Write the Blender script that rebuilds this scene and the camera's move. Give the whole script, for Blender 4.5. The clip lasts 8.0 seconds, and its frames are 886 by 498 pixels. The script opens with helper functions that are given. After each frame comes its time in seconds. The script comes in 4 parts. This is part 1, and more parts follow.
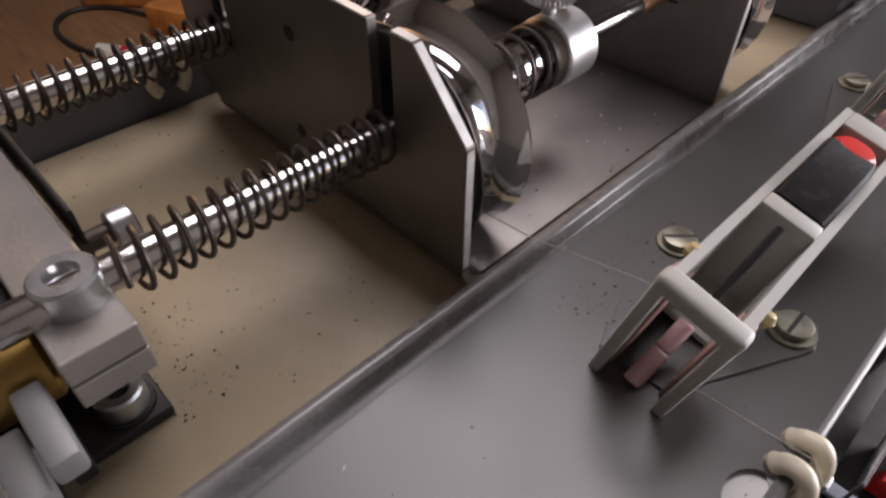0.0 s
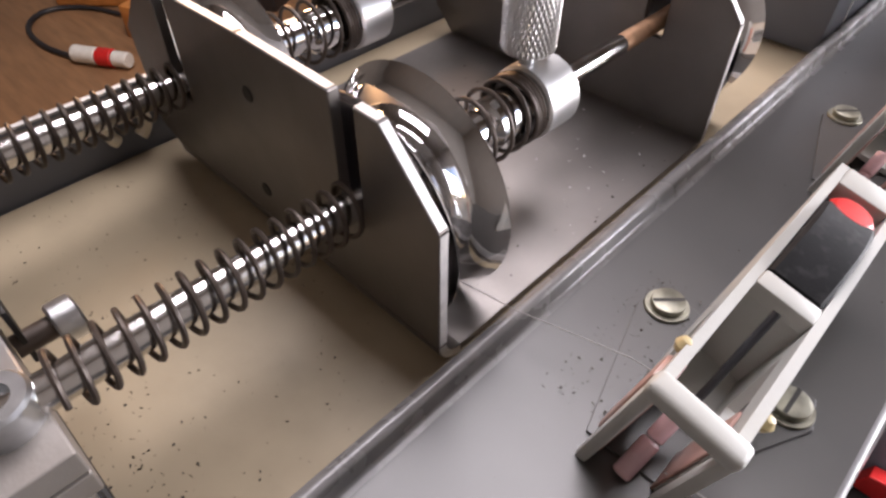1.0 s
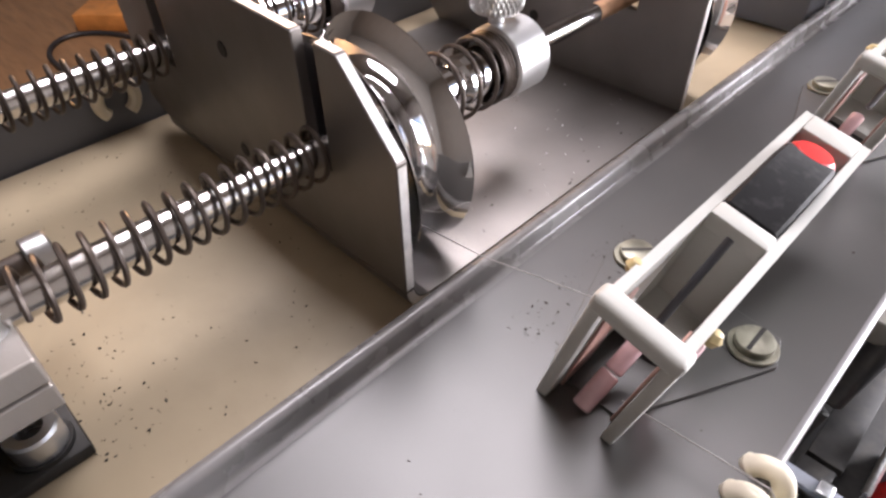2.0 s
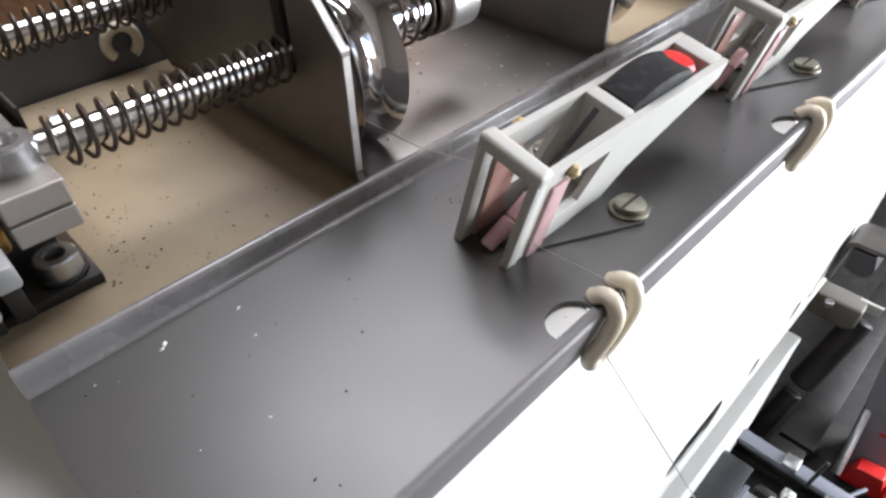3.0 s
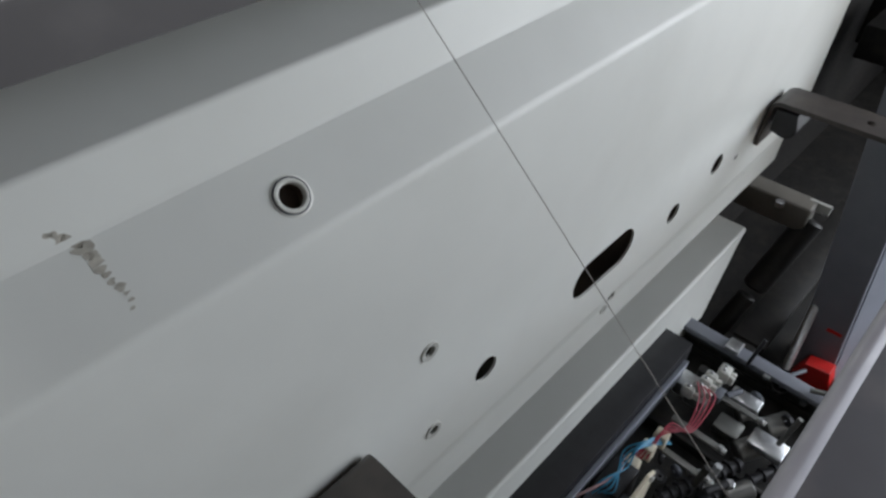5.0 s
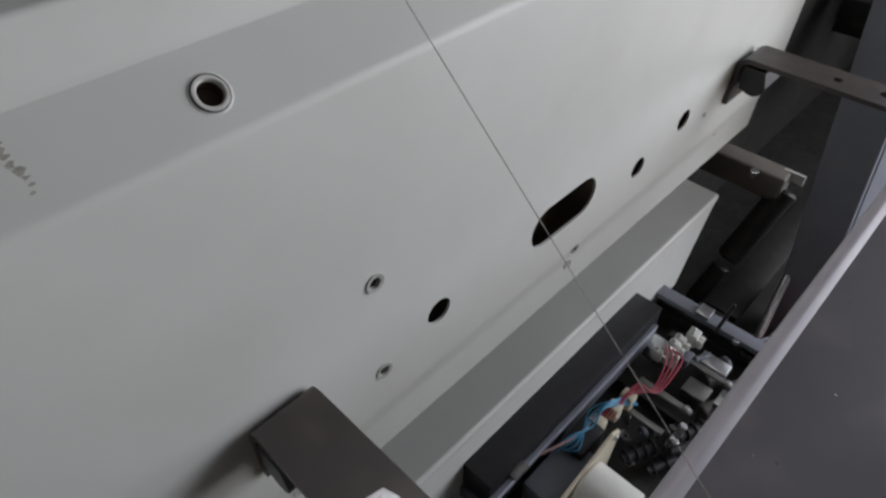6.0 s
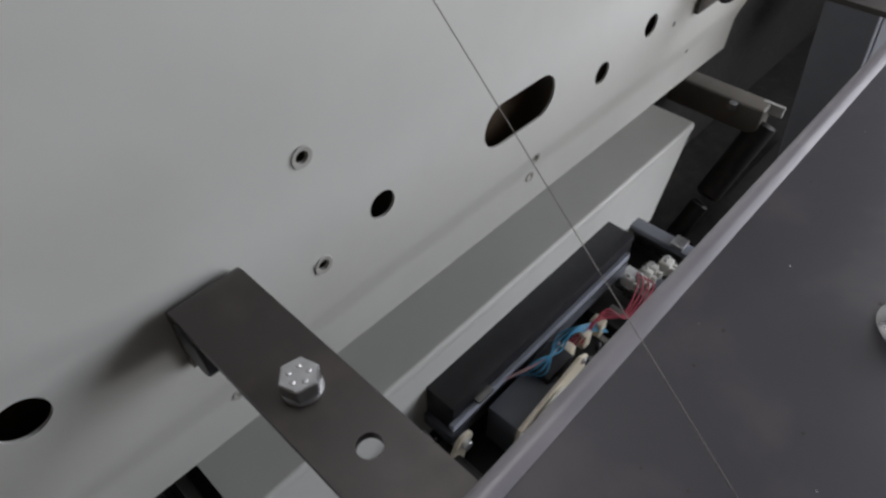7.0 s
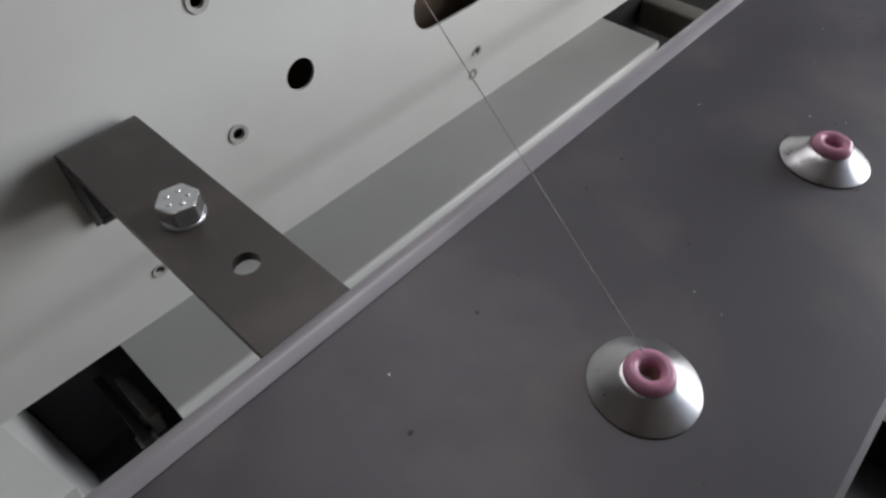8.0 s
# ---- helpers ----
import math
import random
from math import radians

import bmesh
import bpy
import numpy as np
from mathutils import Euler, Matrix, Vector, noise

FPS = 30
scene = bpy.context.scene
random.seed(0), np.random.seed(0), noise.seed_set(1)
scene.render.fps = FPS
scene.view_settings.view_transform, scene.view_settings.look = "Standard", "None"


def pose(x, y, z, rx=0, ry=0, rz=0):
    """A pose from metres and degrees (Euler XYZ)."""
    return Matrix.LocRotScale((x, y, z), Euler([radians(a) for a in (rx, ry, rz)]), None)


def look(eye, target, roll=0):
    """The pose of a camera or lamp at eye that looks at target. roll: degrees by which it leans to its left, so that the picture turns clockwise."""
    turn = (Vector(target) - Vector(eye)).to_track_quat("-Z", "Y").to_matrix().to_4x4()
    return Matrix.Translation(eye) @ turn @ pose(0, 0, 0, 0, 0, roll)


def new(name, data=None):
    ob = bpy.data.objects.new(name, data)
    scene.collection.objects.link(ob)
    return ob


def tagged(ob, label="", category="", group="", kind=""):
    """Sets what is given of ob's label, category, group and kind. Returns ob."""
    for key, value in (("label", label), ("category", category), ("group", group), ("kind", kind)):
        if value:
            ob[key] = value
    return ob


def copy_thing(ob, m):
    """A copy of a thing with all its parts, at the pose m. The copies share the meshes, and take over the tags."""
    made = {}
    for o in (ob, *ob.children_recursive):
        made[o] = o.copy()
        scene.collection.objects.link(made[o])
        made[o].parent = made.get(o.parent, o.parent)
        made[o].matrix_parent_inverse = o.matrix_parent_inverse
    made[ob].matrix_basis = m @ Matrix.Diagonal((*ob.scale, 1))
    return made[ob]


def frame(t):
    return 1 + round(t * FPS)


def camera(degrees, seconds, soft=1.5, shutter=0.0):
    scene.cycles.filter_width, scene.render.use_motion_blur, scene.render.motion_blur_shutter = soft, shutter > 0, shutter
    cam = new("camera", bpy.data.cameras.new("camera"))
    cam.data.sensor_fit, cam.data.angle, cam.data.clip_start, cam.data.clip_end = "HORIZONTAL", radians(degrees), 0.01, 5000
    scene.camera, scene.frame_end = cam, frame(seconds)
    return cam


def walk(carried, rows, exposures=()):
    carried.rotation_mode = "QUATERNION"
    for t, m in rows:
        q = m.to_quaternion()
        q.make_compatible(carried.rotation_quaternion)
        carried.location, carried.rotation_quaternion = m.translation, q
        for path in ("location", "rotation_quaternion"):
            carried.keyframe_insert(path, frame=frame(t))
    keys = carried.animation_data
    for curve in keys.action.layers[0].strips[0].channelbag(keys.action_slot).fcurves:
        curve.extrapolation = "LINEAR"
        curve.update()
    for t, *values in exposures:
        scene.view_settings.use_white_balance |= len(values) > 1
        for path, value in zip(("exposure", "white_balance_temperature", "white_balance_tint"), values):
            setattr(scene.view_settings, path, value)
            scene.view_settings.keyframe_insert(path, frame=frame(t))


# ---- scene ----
cam = camera(70.5, 8.0, soft=2.6)
PATH = [
    (0, (0.0055, 0.0554, 0.2357), (-0.8684, 0.9131, -0.9435), 0.48),
    (0.5, (-0.0105, 0.0678, 0.2459), (-0.8587, 0.9404, -0.9412), 0.57),
    (1, (-0.0097, 0.0753, 0.2441), (-0.8485, 0.9469, -0.9504), 0.45),
    (1.2, (-0.0093, 0.0778, 0.2411), (-0.8573, 0.9499, -0.9464), 0.34),
    (2.5, (0.0385, 0.0609, 0.2277), (-0.8726, 0.9451, -0.9028), -1.30),
    (3, (0.0688, 0.0428, 0.2263), (-0.8418, 0.9414, -0.8932), -0.83),
    (3.5, (0.0950, 0.0272, 0.2144), (-0.8154, 0.9247, -0.9061), -0.98),
    (4, (0.1284, 0.0238, 0.1913), (-0.7727, 0.9114, -0.9446), -1.03),
    (4.5, (0.1584, 0.0190, 0.1691), (-0.7225, 0.9025, -0.9856), -0.45),
    (5, (0.1858, 0.0173, 0.1504), (-0.7011, 0.8883, -1.0092), -1.30),
    (6.5, (0.2335, 0.0249, 0.0983), (-0.5945, 0.8920, -1.1068), 0.50),
    (7, (0.2577, 0.0283, 0.0652), (-0.5456, 0.8775, -1.1691), 0.03),
    (7.5, (0.2918, 0.0334, 0.0392), (-0.4885, 0.8585, -1.2259), -0.08),
    (8, (0.3250, 0.0305, 0.0132), (-0.4385, 0.8439, -1.2695), -0.44),
]
walk(cam, [(t, look(eye, target, roll)) for t, eye, target, roll in PATH],
     [(0.0, 0.45, 6600, 18), (0.5, 0.98, 6450, 18), (1.0, 1.27, 6450, 18), (2.5, 1.68, 6450, 17), (3.0, 1.23, 6200, 11), (3.5, 0.7, 6150, 11), (4.0, 0.12, 6150, 11), (4.5, -0.21, 6150, 9),
      (5.0, -0.48, 6150, 8), (6.5, -0.6, 6400, 14), (7.0, -0.6, 6350, 12), (7.5, -0.6, 6350, 12), (8.0, -0.28, 6400, 12)])

# ---- world, lights ----
world = bpy.data.worlds.new("world")
scene.world = world
world.use_nodes = True
wn = world.node_tree.nodes
sky = wn.new("ShaderNodeTexSky")
sky.sky_type, sky.sun_disc = "NISHITA", False
sky.sun_elevation, sky.sun_rotation = radians(30), radians(90)
world.node_tree.links.new(sky.outputs[0], wn["Background"].inputs[0])
wn["Background"].inputs[1].default_value = 0.10


def area_lamp(name, m, w, h, power, colour):
    d = bpy.data.lights.new(name, "AREA")
    d.shape, d.size, d.size_y, d.energy, d.color = "RECTANGLE", w, h, power, colour
    ob = new(name, d)
    ob.matrix_world = m
    return ob


area_lamp("window_light", look((0.92, 1.55, 0.08), (0.0, 0.45, -0.10)), 1.1, 1.2, 36, (0.96, 0.965, 0.985))
area_lamp("ceiling_light", look((-0.8, 0.95, 2.1), (-0.8, 0.95, 0.0)), 1.7, 1.1, 29, (1.0, 0.97, 0.98))
warm = bpy.data.lights.new("room_lamp_light", "POINT")
warm.energy, warm.color, warm.shadow_soft_size = 9.0, (1.0, 0.58, 0.27), 0.1
new("room_lamp_light", warm).location = (-1.0, 0.60, 0.42)


# ---- materials ----
def mat(name, base, rough=0.5, metal=0.0, var=0.12, scale=60.0, bump=0.0, bscale=400.0, stain=None, stain_amt=0.0,
        stain_scale=18.0, stretch=(1, 1, 1), coat=0.0, rvar=0.1):
    m = bpy.data.materials.new(name)
    m.use_nodes = True
    nt = m.node_tree
    b = nt.nodes["Principled BSDF"]
    lk = nt.links.new
    tc = nt.nodes.new("ShaderNodeTexCoord")
    mp = nt.nodes.new("ShaderNodeMapping")
    mp.inputs["Scale"].default_value = stretch
    lk(tc.outputs["Object"], mp.inputs["Vector"])

    def noise_tex(s, detail=4.0):
        n = nt.nodes.new("ShaderNodeTexNoise")
        n.inputs["Scale"].default_value, n.inputs["Detail"].default_value = s, detail
        lk(mp.outputs[0], n.inputs["Vector"])
        return n

    n1 = noise_tex(scale)
    ramp = nt.nodes.new("ShaderNodeMapRange")
    ramp.inputs["From Min"].default_value, ramp.inputs["From Max"].default_value = 0.3, 0.7
    ramp.inputs["To Min"].default_value, ramp.inputs["To Max"].default_value = 1 - var, 1 + var
    lk(n1.outputs["Fac"], ramp.inputs["Value"])
    mul = nt.nodes.new("ShaderNodeMix")
    mul.data_type, mul.blend_type = "RGBA", "MULTIPLY"
    mul.inputs["Factor"].default_value = 1.0
    mul.inputs[6].default_value = (*base, 1)
    lk(ramp.outputs[0], mul.inputs[7])
    colour = mul.outputs[2]
    if stain:
        n2 = noise_tex(stain_scale, 8.0)
        r2 = nt.nodes.new("ShaderNodeMapRange")
        r2.inputs["From Min"].default_value, r2.inputs["From Max"].default_value = 0.5, 0.75
        r2.inputs["To Max"].default_value = stain_amt
        lk(n2.outputs["Fac"], r2.inputs["Value"])
        mx = nt.nodes.new("ShaderNodeMix")
        mx.data_type = "RGBA"
        lk(r2.outputs[0], mx.inputs["Factor"])
        lk(colour, mx.inputs[6])
        mx.inputs[7].default_value = (*stain, 1)
        colour = mx.outputs[2]
    lk(colour, b.inputs["Base Color"])
    n3 = noise_tex(scale * 2.3)
    r3 = nt.nodes.new("ShaderNodeMapRange")
    r3.inputs["To Min"].default_value, r3.inputs["To Max"].default_value = max(0.02, rough - rvar), min(1, rough + rvar)
    lk(n3.outputs["Fac"], r3.inputs["Value"])
    lk(r3.outputs[0], b.inputs["Roughness"])
    b.inputs["Metallic"].default_value = metal
    b.inputs["Coat Weight"].default_value = coat
    if bump:
        n4 = noise_tex(bscale, 3.0)
        bp = nt.nodes.new("ShaderNodeBump")
        bp.inputs["Strength"].default_value, bp.inputs["Distance"].default_value = bump, 0.0005
        lk(n4.outputs["Fac"], bp.inputs["Height"])
        lk(bp.outputs[0], b.inputs["Normal"])
    return m


M_WHITE = mat("white_enamel", (0.72, 0.73, 0.70), 0.48, 0, 0.03, 14, 0.05, 900, (0.55, 0.55, 0.5), 0.25, 9)
M_CREAM = mat("cream_enamel", (0.42, 0.345, 0.235), 0.46, 0, 0.08, 25, 0.06, 700, (0.22, 0.18, 0.12), 0.45, 22)
# Lighter than the shelf: the rolled rim's highlight is put into the colour.
M_RIM = mat("highlit_rim_enamel", (0.31, 0.30, 0.325), 0.36, 0.1, 0.07, 18, 0.06, 900, (0.42, 0.4, 0.4), 0.4, 30)
# Rail floor and lip: one paint, with its light and shade in two tones.
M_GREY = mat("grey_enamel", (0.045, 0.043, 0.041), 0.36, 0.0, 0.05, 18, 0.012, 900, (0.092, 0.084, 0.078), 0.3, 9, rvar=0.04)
M_LIP = mat("lit_fold_grey_enamel", (0.150, 0.144, 0.146), 0.34, 0.0, 0.06, 18, 0.015, 900, (0.30, 0.285, 0.28), 0.3, 30, rvar=0.05)
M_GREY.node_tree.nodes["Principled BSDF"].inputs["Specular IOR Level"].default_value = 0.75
M_JAW = mat("dull_aluminium", (0.36, 0.335, 0.315), 0.5, 0.7, 0.12, 50, 0.15, 700, (0.20, 0.17, 0.14), 0.45, 25)
# Same paint, lighter: wear and the bend's highlight are put into the colour.
M_CREST = mat("worn_highlit_grey_enamel", (0.17, 0.164, 0.162), 0.27, 0.0, 0.10, 30, 0.015, 900, (0.30, 0.285, 0.275), 0.45, 40, rvar=0.06)
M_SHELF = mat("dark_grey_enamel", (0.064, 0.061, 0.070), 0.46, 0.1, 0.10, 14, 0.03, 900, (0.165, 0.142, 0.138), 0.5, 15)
M_STEEL = mat("brushed_steel", (0.205, 0.19, 0.18), 0.46, 0.85, 0.12, 30, 0.12, 500, (0.16, 0.13, 0.11), 0.45, 16, (1, 1, 1))
M_EDGE = mat("cut_steel_edge", (0.72, 0.70, 0.68), 0.5, 0.35, 0.15, 200, 0.3, 900)
M_CHROME = mat("chrome", (0.82, 0.82, 0.83), 0.07, 1.0, 0.05, 40, 0.03, 300, (0.45, 0.42, 0.38), 0.3, 40, rvar=0.04)
M_ROD = mat("polished_rod", (0.75, 0.74, 0.73), 0.16, 1.0, 0.08, 60, 0.05, 800, (0.35, 0.28, 0.22), 0.35, 30, rvar=0.06)
M_RUSTROD = mat("rusted_rod", (0.42, 0.25, 0.15), 0.55, 0.7, 0.25, 150, 0.3, 900)
M_SPRING = mat("spring_steel", (0.075, 0.058, 0.048), 0.46, 0.5, 0.2, 200, 0.05, 900)
M_ALU = mat("aluminium", (0.62, 0.62, 0.62), 0.38, 0.85, 0.08, 60, 0.15, 700, (0.3, 0.28, 0.25), 0.3, 30)
M_BOLT = mat("zinc_bolt", (0.62, 0.63, 0.64), 0.32, 0.95, 0.15, 150, 0.04, 500)
M_DARK = mat("greasy_black_metal", (0.016, 0.015, 0.014), 0.55, 0.2, 0.3, 60, 0.25, 500, (0.06, 0.05, 0.04), 0.4, 40)
M_BLACK = mat("black_plastic", (0.018, 0.018, 0.021), 0.45, 0, 0.2, 80, 0.05, 900)
M_RUBBER = mat("black_ribbed_plastic", (0.012, 0.012, 0.013), 0.7, 0, 0.25, 90, 0.1, 900, (0.2, 0.2, 0.2), 0.12, 260)
M_RUBBER.node_tree.nodes["Principled BSDF"].inputs["Specular IOR Level"].default_value = 0.2
# Paler than the casing: the window's light on it is put into the colour.
M_LIT_CASING = mat("lit_casing_white", (0.86, 0.86, 0.83), 0.5, 0, 0.03, 60)
M_HOLE = mat("dark_hole_lining", (0.07, 0.048, 0.036), 0.6, 0, 0.2, 60)
M_HOUSING = mat("grey_plastic", (0.50, 0.50, 0.47), 0.48, 0, 0.05, 40, 0.08, 900, (0.32, 0.31, 0.27), 0.35, 40)
M_RED = mat("red_plastic", (0.55, 0.02, 0.018), 0.4, 0, 0.1, 60)
M_PINK = mat("pink_ceramic", (0.56, 0.38, 0.395), 0.22, 0, 0.12, 120, 0.02, 500, (0.45, 0.27, 0.24), 0.35, 90)
M_ROSE = mat("rose_ceramic", (0.55, 0.26, 0.37), 0.16, 0, 0.12, 120, 0.0, 500, (0.45, 0.2, 0.22), 0.3, 90)
M_COPPER = mat("brownish_pink_ceramic", (0.47, 0.29, 0.245), 0.35, 0, 0.15, 120)
M_GLUE = mat("yellowed_glue", (0.52, 0.42, 0.22), 0.4, 0, 0.2, 200, 0.3, 500)
M_IVORY = mat("ivory_ceramic", (0.70, 0.64, 0.51), 0.35, 0, 0.12, 90, 0.05, 600, (0.42, 0.36, 0.24), 0.4, 90)
M_ARM = mat("taupe_paint", (0.066, 0.058, 0.054), 0.42, 0.1, 0.08, 30, 0.06, 700, (0.19, 0.16, 0.13), 0.3, 25)
M_ALUCONE = mat("satin_aluminium", (0.40, 0.40, 0.405), 0.3, 0.95, 0.06, 80, 0.08, 700)
M_CROSS = mat("cross_arm_paint", (0.22, 0.205, 0.18), 0.45, 0, 0.1, 30, 0.05, 600)
M_POST = mat("post_paint", (0.20, 0.21, 0.245), 0.45, 0.0, 0.08, 20, 0.05, 600)
M_SLATE = mat("slate_paint", (0.13, 0.14, 0.165), 0.45, 0.05, 0.08, 20, 0.05, 600)
M_PALE = mat("pale_blue_paint", (0.40, 0.43, 0.50), 0.45, 0, 0.06, 20)
M_WOOD = mat("brown_board", (0.25, 0.135, 0.065), 0.5, 0, 0.25, 6, 0.1, 90, (0.12, 0.06, 0.03), 0.5, 3, (1, 6, 1))
M_TARN = mat("tarnished_zinc", (0.26, 0.25, 0.20), 0.42, 0.7, 0.3, 200, 0.2, 700, (0.1, 0.09, 0.06), 0.5, 120)
M_WALL = mat("plaster_wall", (0.24, 0.225, 0.205), 0.8, 0, 0.05, 6, 0.1, 90)
M_INNER = mat("brown_inner_paint", (0.10, 0.07, 0.045), 0.6, 0, 0.2, 12)
M_WHITEP = mat("white_plastic", (0.68, 0.68, 0.64), 0.4, 0, 0.06, 60)
M_CAST = mat("cast_grey_metal", (0.24, 0.24, 0.24), 0.5, 0.3, 0.1, 90, 0.1, 600)
M_BRASS = mat("brass", (0.55, 0.36, 0.12), 0.35, 0.9, 0.2, 90)
M_THREAD = mat("grey_yarn", (0.42, 0.40, 0.38), 0.8, 0, 0.1, 900)
M_BLUE = mat("blue_wire", (0.05, 0.25, 0.42), 0.4, 0, 0.1, 200)
M_REDW = mat("red_wire", (0.38, 0.05, 0.08), 0.4, 0, 0.1, 200)
M_ORANGE = mat("orange_wood", (0.50, 0.20, 0.05), 0.5, 0, 0.2, 20)
M_CHIP = mat("bared_metal_patch", (0.43, 0.41, 0.36), 0.7, 0, 0.3, 200, 0.3, 700)
M_RUB = mat("rubbed_paint", (0.50, 0.50, 0.45), 0.6, 0, 0.06, 200)
M_DUST = mat("dust_grain", (0.07, 0.06, 0.05), 0.9, 0, 0.3, 300)
M_LINT = mat("white_lint", (0.75, 0.75, 0.74), 0.9, 0, 0.05, 300)
M_LEAD = mat("grey_metal_bar", (0.22, 0.22, 0.21), 0.4, 0.7, 0.15, 40)


# ---- mesh helpers ----
def finish(bm, name, material, parent=None, label="", smooth=False):
    bmesh.ops.recalc_face_normals(bm, faces=bm.faces[:])
    me = bpy.data.meshes.new(name)
    bm.to_mesh(me)
    bm.free()
    me.materials.append(material)
    ob = new(name, me)
    if smooth:
        me.shade_smooth()
        try:
            me.set_sharp_from_angle(angle=radians(35))
        except AttributeError:
            pass
    if parent:
        ob.parent = parent
        ob.matrix_parent_inverse = parent.matrix_world.inverted()
    if label:
        ob["label"] = label
    return ob


def part(name, bm, material, parent, label="", smooth=True):
    return finish(bm, name, material, parent, label, smooth)


def thing(name, loc, label, category, group="", kind=""):
    ob = new(name)
    ob.empty_display_size = 0.01
    ob.location = loc
    bpy.context.view_layer.update()
    return tagged(ob, label, category, group, kind)


def box(x0, x1, y0, y1, z0, z1, bev=0.0, seg=2, bm=None):
    own = bmesh.new()
    bmesh.ops.create_cube(own, size=1, matrix=Matrix.Translation(((x0 + x1) / 2, (y0 + y1) / 2, (z0 + z1) / 2)) @ Matrix.Diagonal((x1 - x0, y1 - y0, z1 - z0, 1)))
    if bev:
        bmesh.ops.bevel(own, geom=own.edges[:], offset=bev, segments=seg, affect="EDGES", profile=0.5)
    return merge(bm, own)


def merge(bm, own):
    if bm is None:
        return own
    me = bpy.data.meshes.new("tmp")
    own.to_mesh(me)
    own.free()
    bm.from_mesh(me)
    bpy.data.meshes.remove(me)
    return bm


def lathe(profile, p, axis, n=32, bm=None, closed=False):
    """Turns (radius, height) points round an axis that starts at p."""
    own = bmesh.new()
    q = Vector((0, 0, 1)).rotation_difference(Vector(axis).normalized()).to_matrix()
    rings = []
    for r, h in profile:
        if r < 1e-6:
            rings.append([own.verts.new(Vector(p) + q @ Vector((0, 0, h)))])
        else:
            rings.append([own.verts.new(Vector(p) + q @ Vector((r * math.cos(2 * math.pi * k / n), r * math.sin(2 * math.pi * k / n), h))) for k in range(n)])
    pairs = list(zip(rings, rings[1:])) + ([(rings[-1], rings[0])] if closed else [])
    for a, b in pairs:
        for k in range(n):
            k2 = (k + 1) % n
            f = [a[k % len(a)], a[k2 % len(a)], b[k2 % len(b)], b[k % len(b)]]
            f = list(dict.fromkeys(f))
            if len(f) >= 3:
                own.faces.new(f)
    return merge(bm, own)


def cyl(p, axis, r, h, n=24, bev=0.0, bm=None):
    b = min(bev, r * 0.4, h * 0.4)
    pr = [(0, 0), (r - b, 0), (r, b), (r, h - b), (r - b, h), (0, h)] if b else [(0, 0), (r, 0), (r, h), (0, h)]
    return lathe(pr, p, axis, n, bm)


def tube(points, r, n=8, bm=None, cyclic=False):
    own = bmesh.new()
    pts = [Vector(p) for p in points]
    rings, up = [], None
    for i, p in enumerate(pts):
        a = pts[i - 1] if (i or cyclic) else p
        c = pts[(i + 1) % len(pts)] if (i + 1 < len(pts) or cyclic) else p
        d = (c - a).normalized()
        if up is None:
            up = d.orthogonal().normalized()
        up = (up - d * up.dot(d)).normalized()
        s = d.cross(up)
        rings.append([own.verts.new(p + r * (math.cos(2 * math.pi * k / n) * up + math.sin(2 * math.pi * k / n) * s)) for k in range(n)])
    for a, b in list(zip(rings, rings[1:])) + ([(rings[-1], rings[0])] if cyclic else []):
        for k in range(n):
            own.faces.new([a[k], a[(k + 1) % n], b[(k + 1) % n], b[k]])
    if not cyclic:
        own.faces.new(rings[0][::-1])
        own.faces.new(rings[-1])
    return merge(bm, own)


def helix(x, z, y0, y1, r, wire, turns, n=14, dense=0.0, bm=None):
    """A coil spring round a rod along y; dense: the share of its length at the far end with closed coils."""
    pts = []
    total = int(turns * n)
    for i in range(total + 1):
        s = i / total
        y = y0 + (y1 - y0) * (s if not dense else (s / (1 - dense) * 0.86 if s < 1 - dense else 0.86 + (s - 1 + dense) / dense * 0.14))
        a = 2 * math.pi * i / n
        pts.append((x + r * math.cos(a), y, z + r * math.sin(a)))
    return tube(pts, wire, 7, bm)


def prism(outline, axis, a, b, bev=0.0, bm=None, holes=()):
    """Extrudes a plane outline along an axis from a to b. Outline points are the other two coordinates in order x, y, z."""
    own = bmesh.new()

    def place(u, v, w):
        return {"x": (w, u, v), "y": (u, w, v), "z": (u, v, w)}[axis]

    edges = []
    for loop in (outline, *holes):
        vs = [own.verts.new(place(u, v, a)) for u, v in loop]
        edges += [own.edges.new((vs[i], vs[(i + 1) % len(vs)])) for i in range(len(vs))]
    if holes or len(outline) > 12:
        bmesh.ops.triangle_fill(own, edges=edges, use_beauty=True)
    else:
        own.faces.new(own.verts[:])
    ret = bmesh.ops.extrude_face_region(own, geom=own.faces[:])
    d = Vector(place(0, 0, b - a))
    bmesh.ops.translate(own, vec=d, verts=[v for v in ret["geom"] if isinstance(v, bmesh.types.BMVert)])
    bmesh.ops.recalc_face_normals(own, faces=own.faces[:])
    if bev:
        sharp = [e for e in own.edges if len(e.link_faces) == 2 and e.calc_face_angle(0) > 0.6]
        bmesh.ops.bevel(own, geom=sharp, offset=bev, segments=2, affect="EDGES", profile=0.5)
    return merge(bm, own)


def ring_pts(u, v, ru, rv=None, n=28):
    rv = rv or ru
    return [(u + ru * math.cos(2 * math.pi * k / n), v + rv * math.sin(2 * math.pi * k / n)) for k in range(n)]


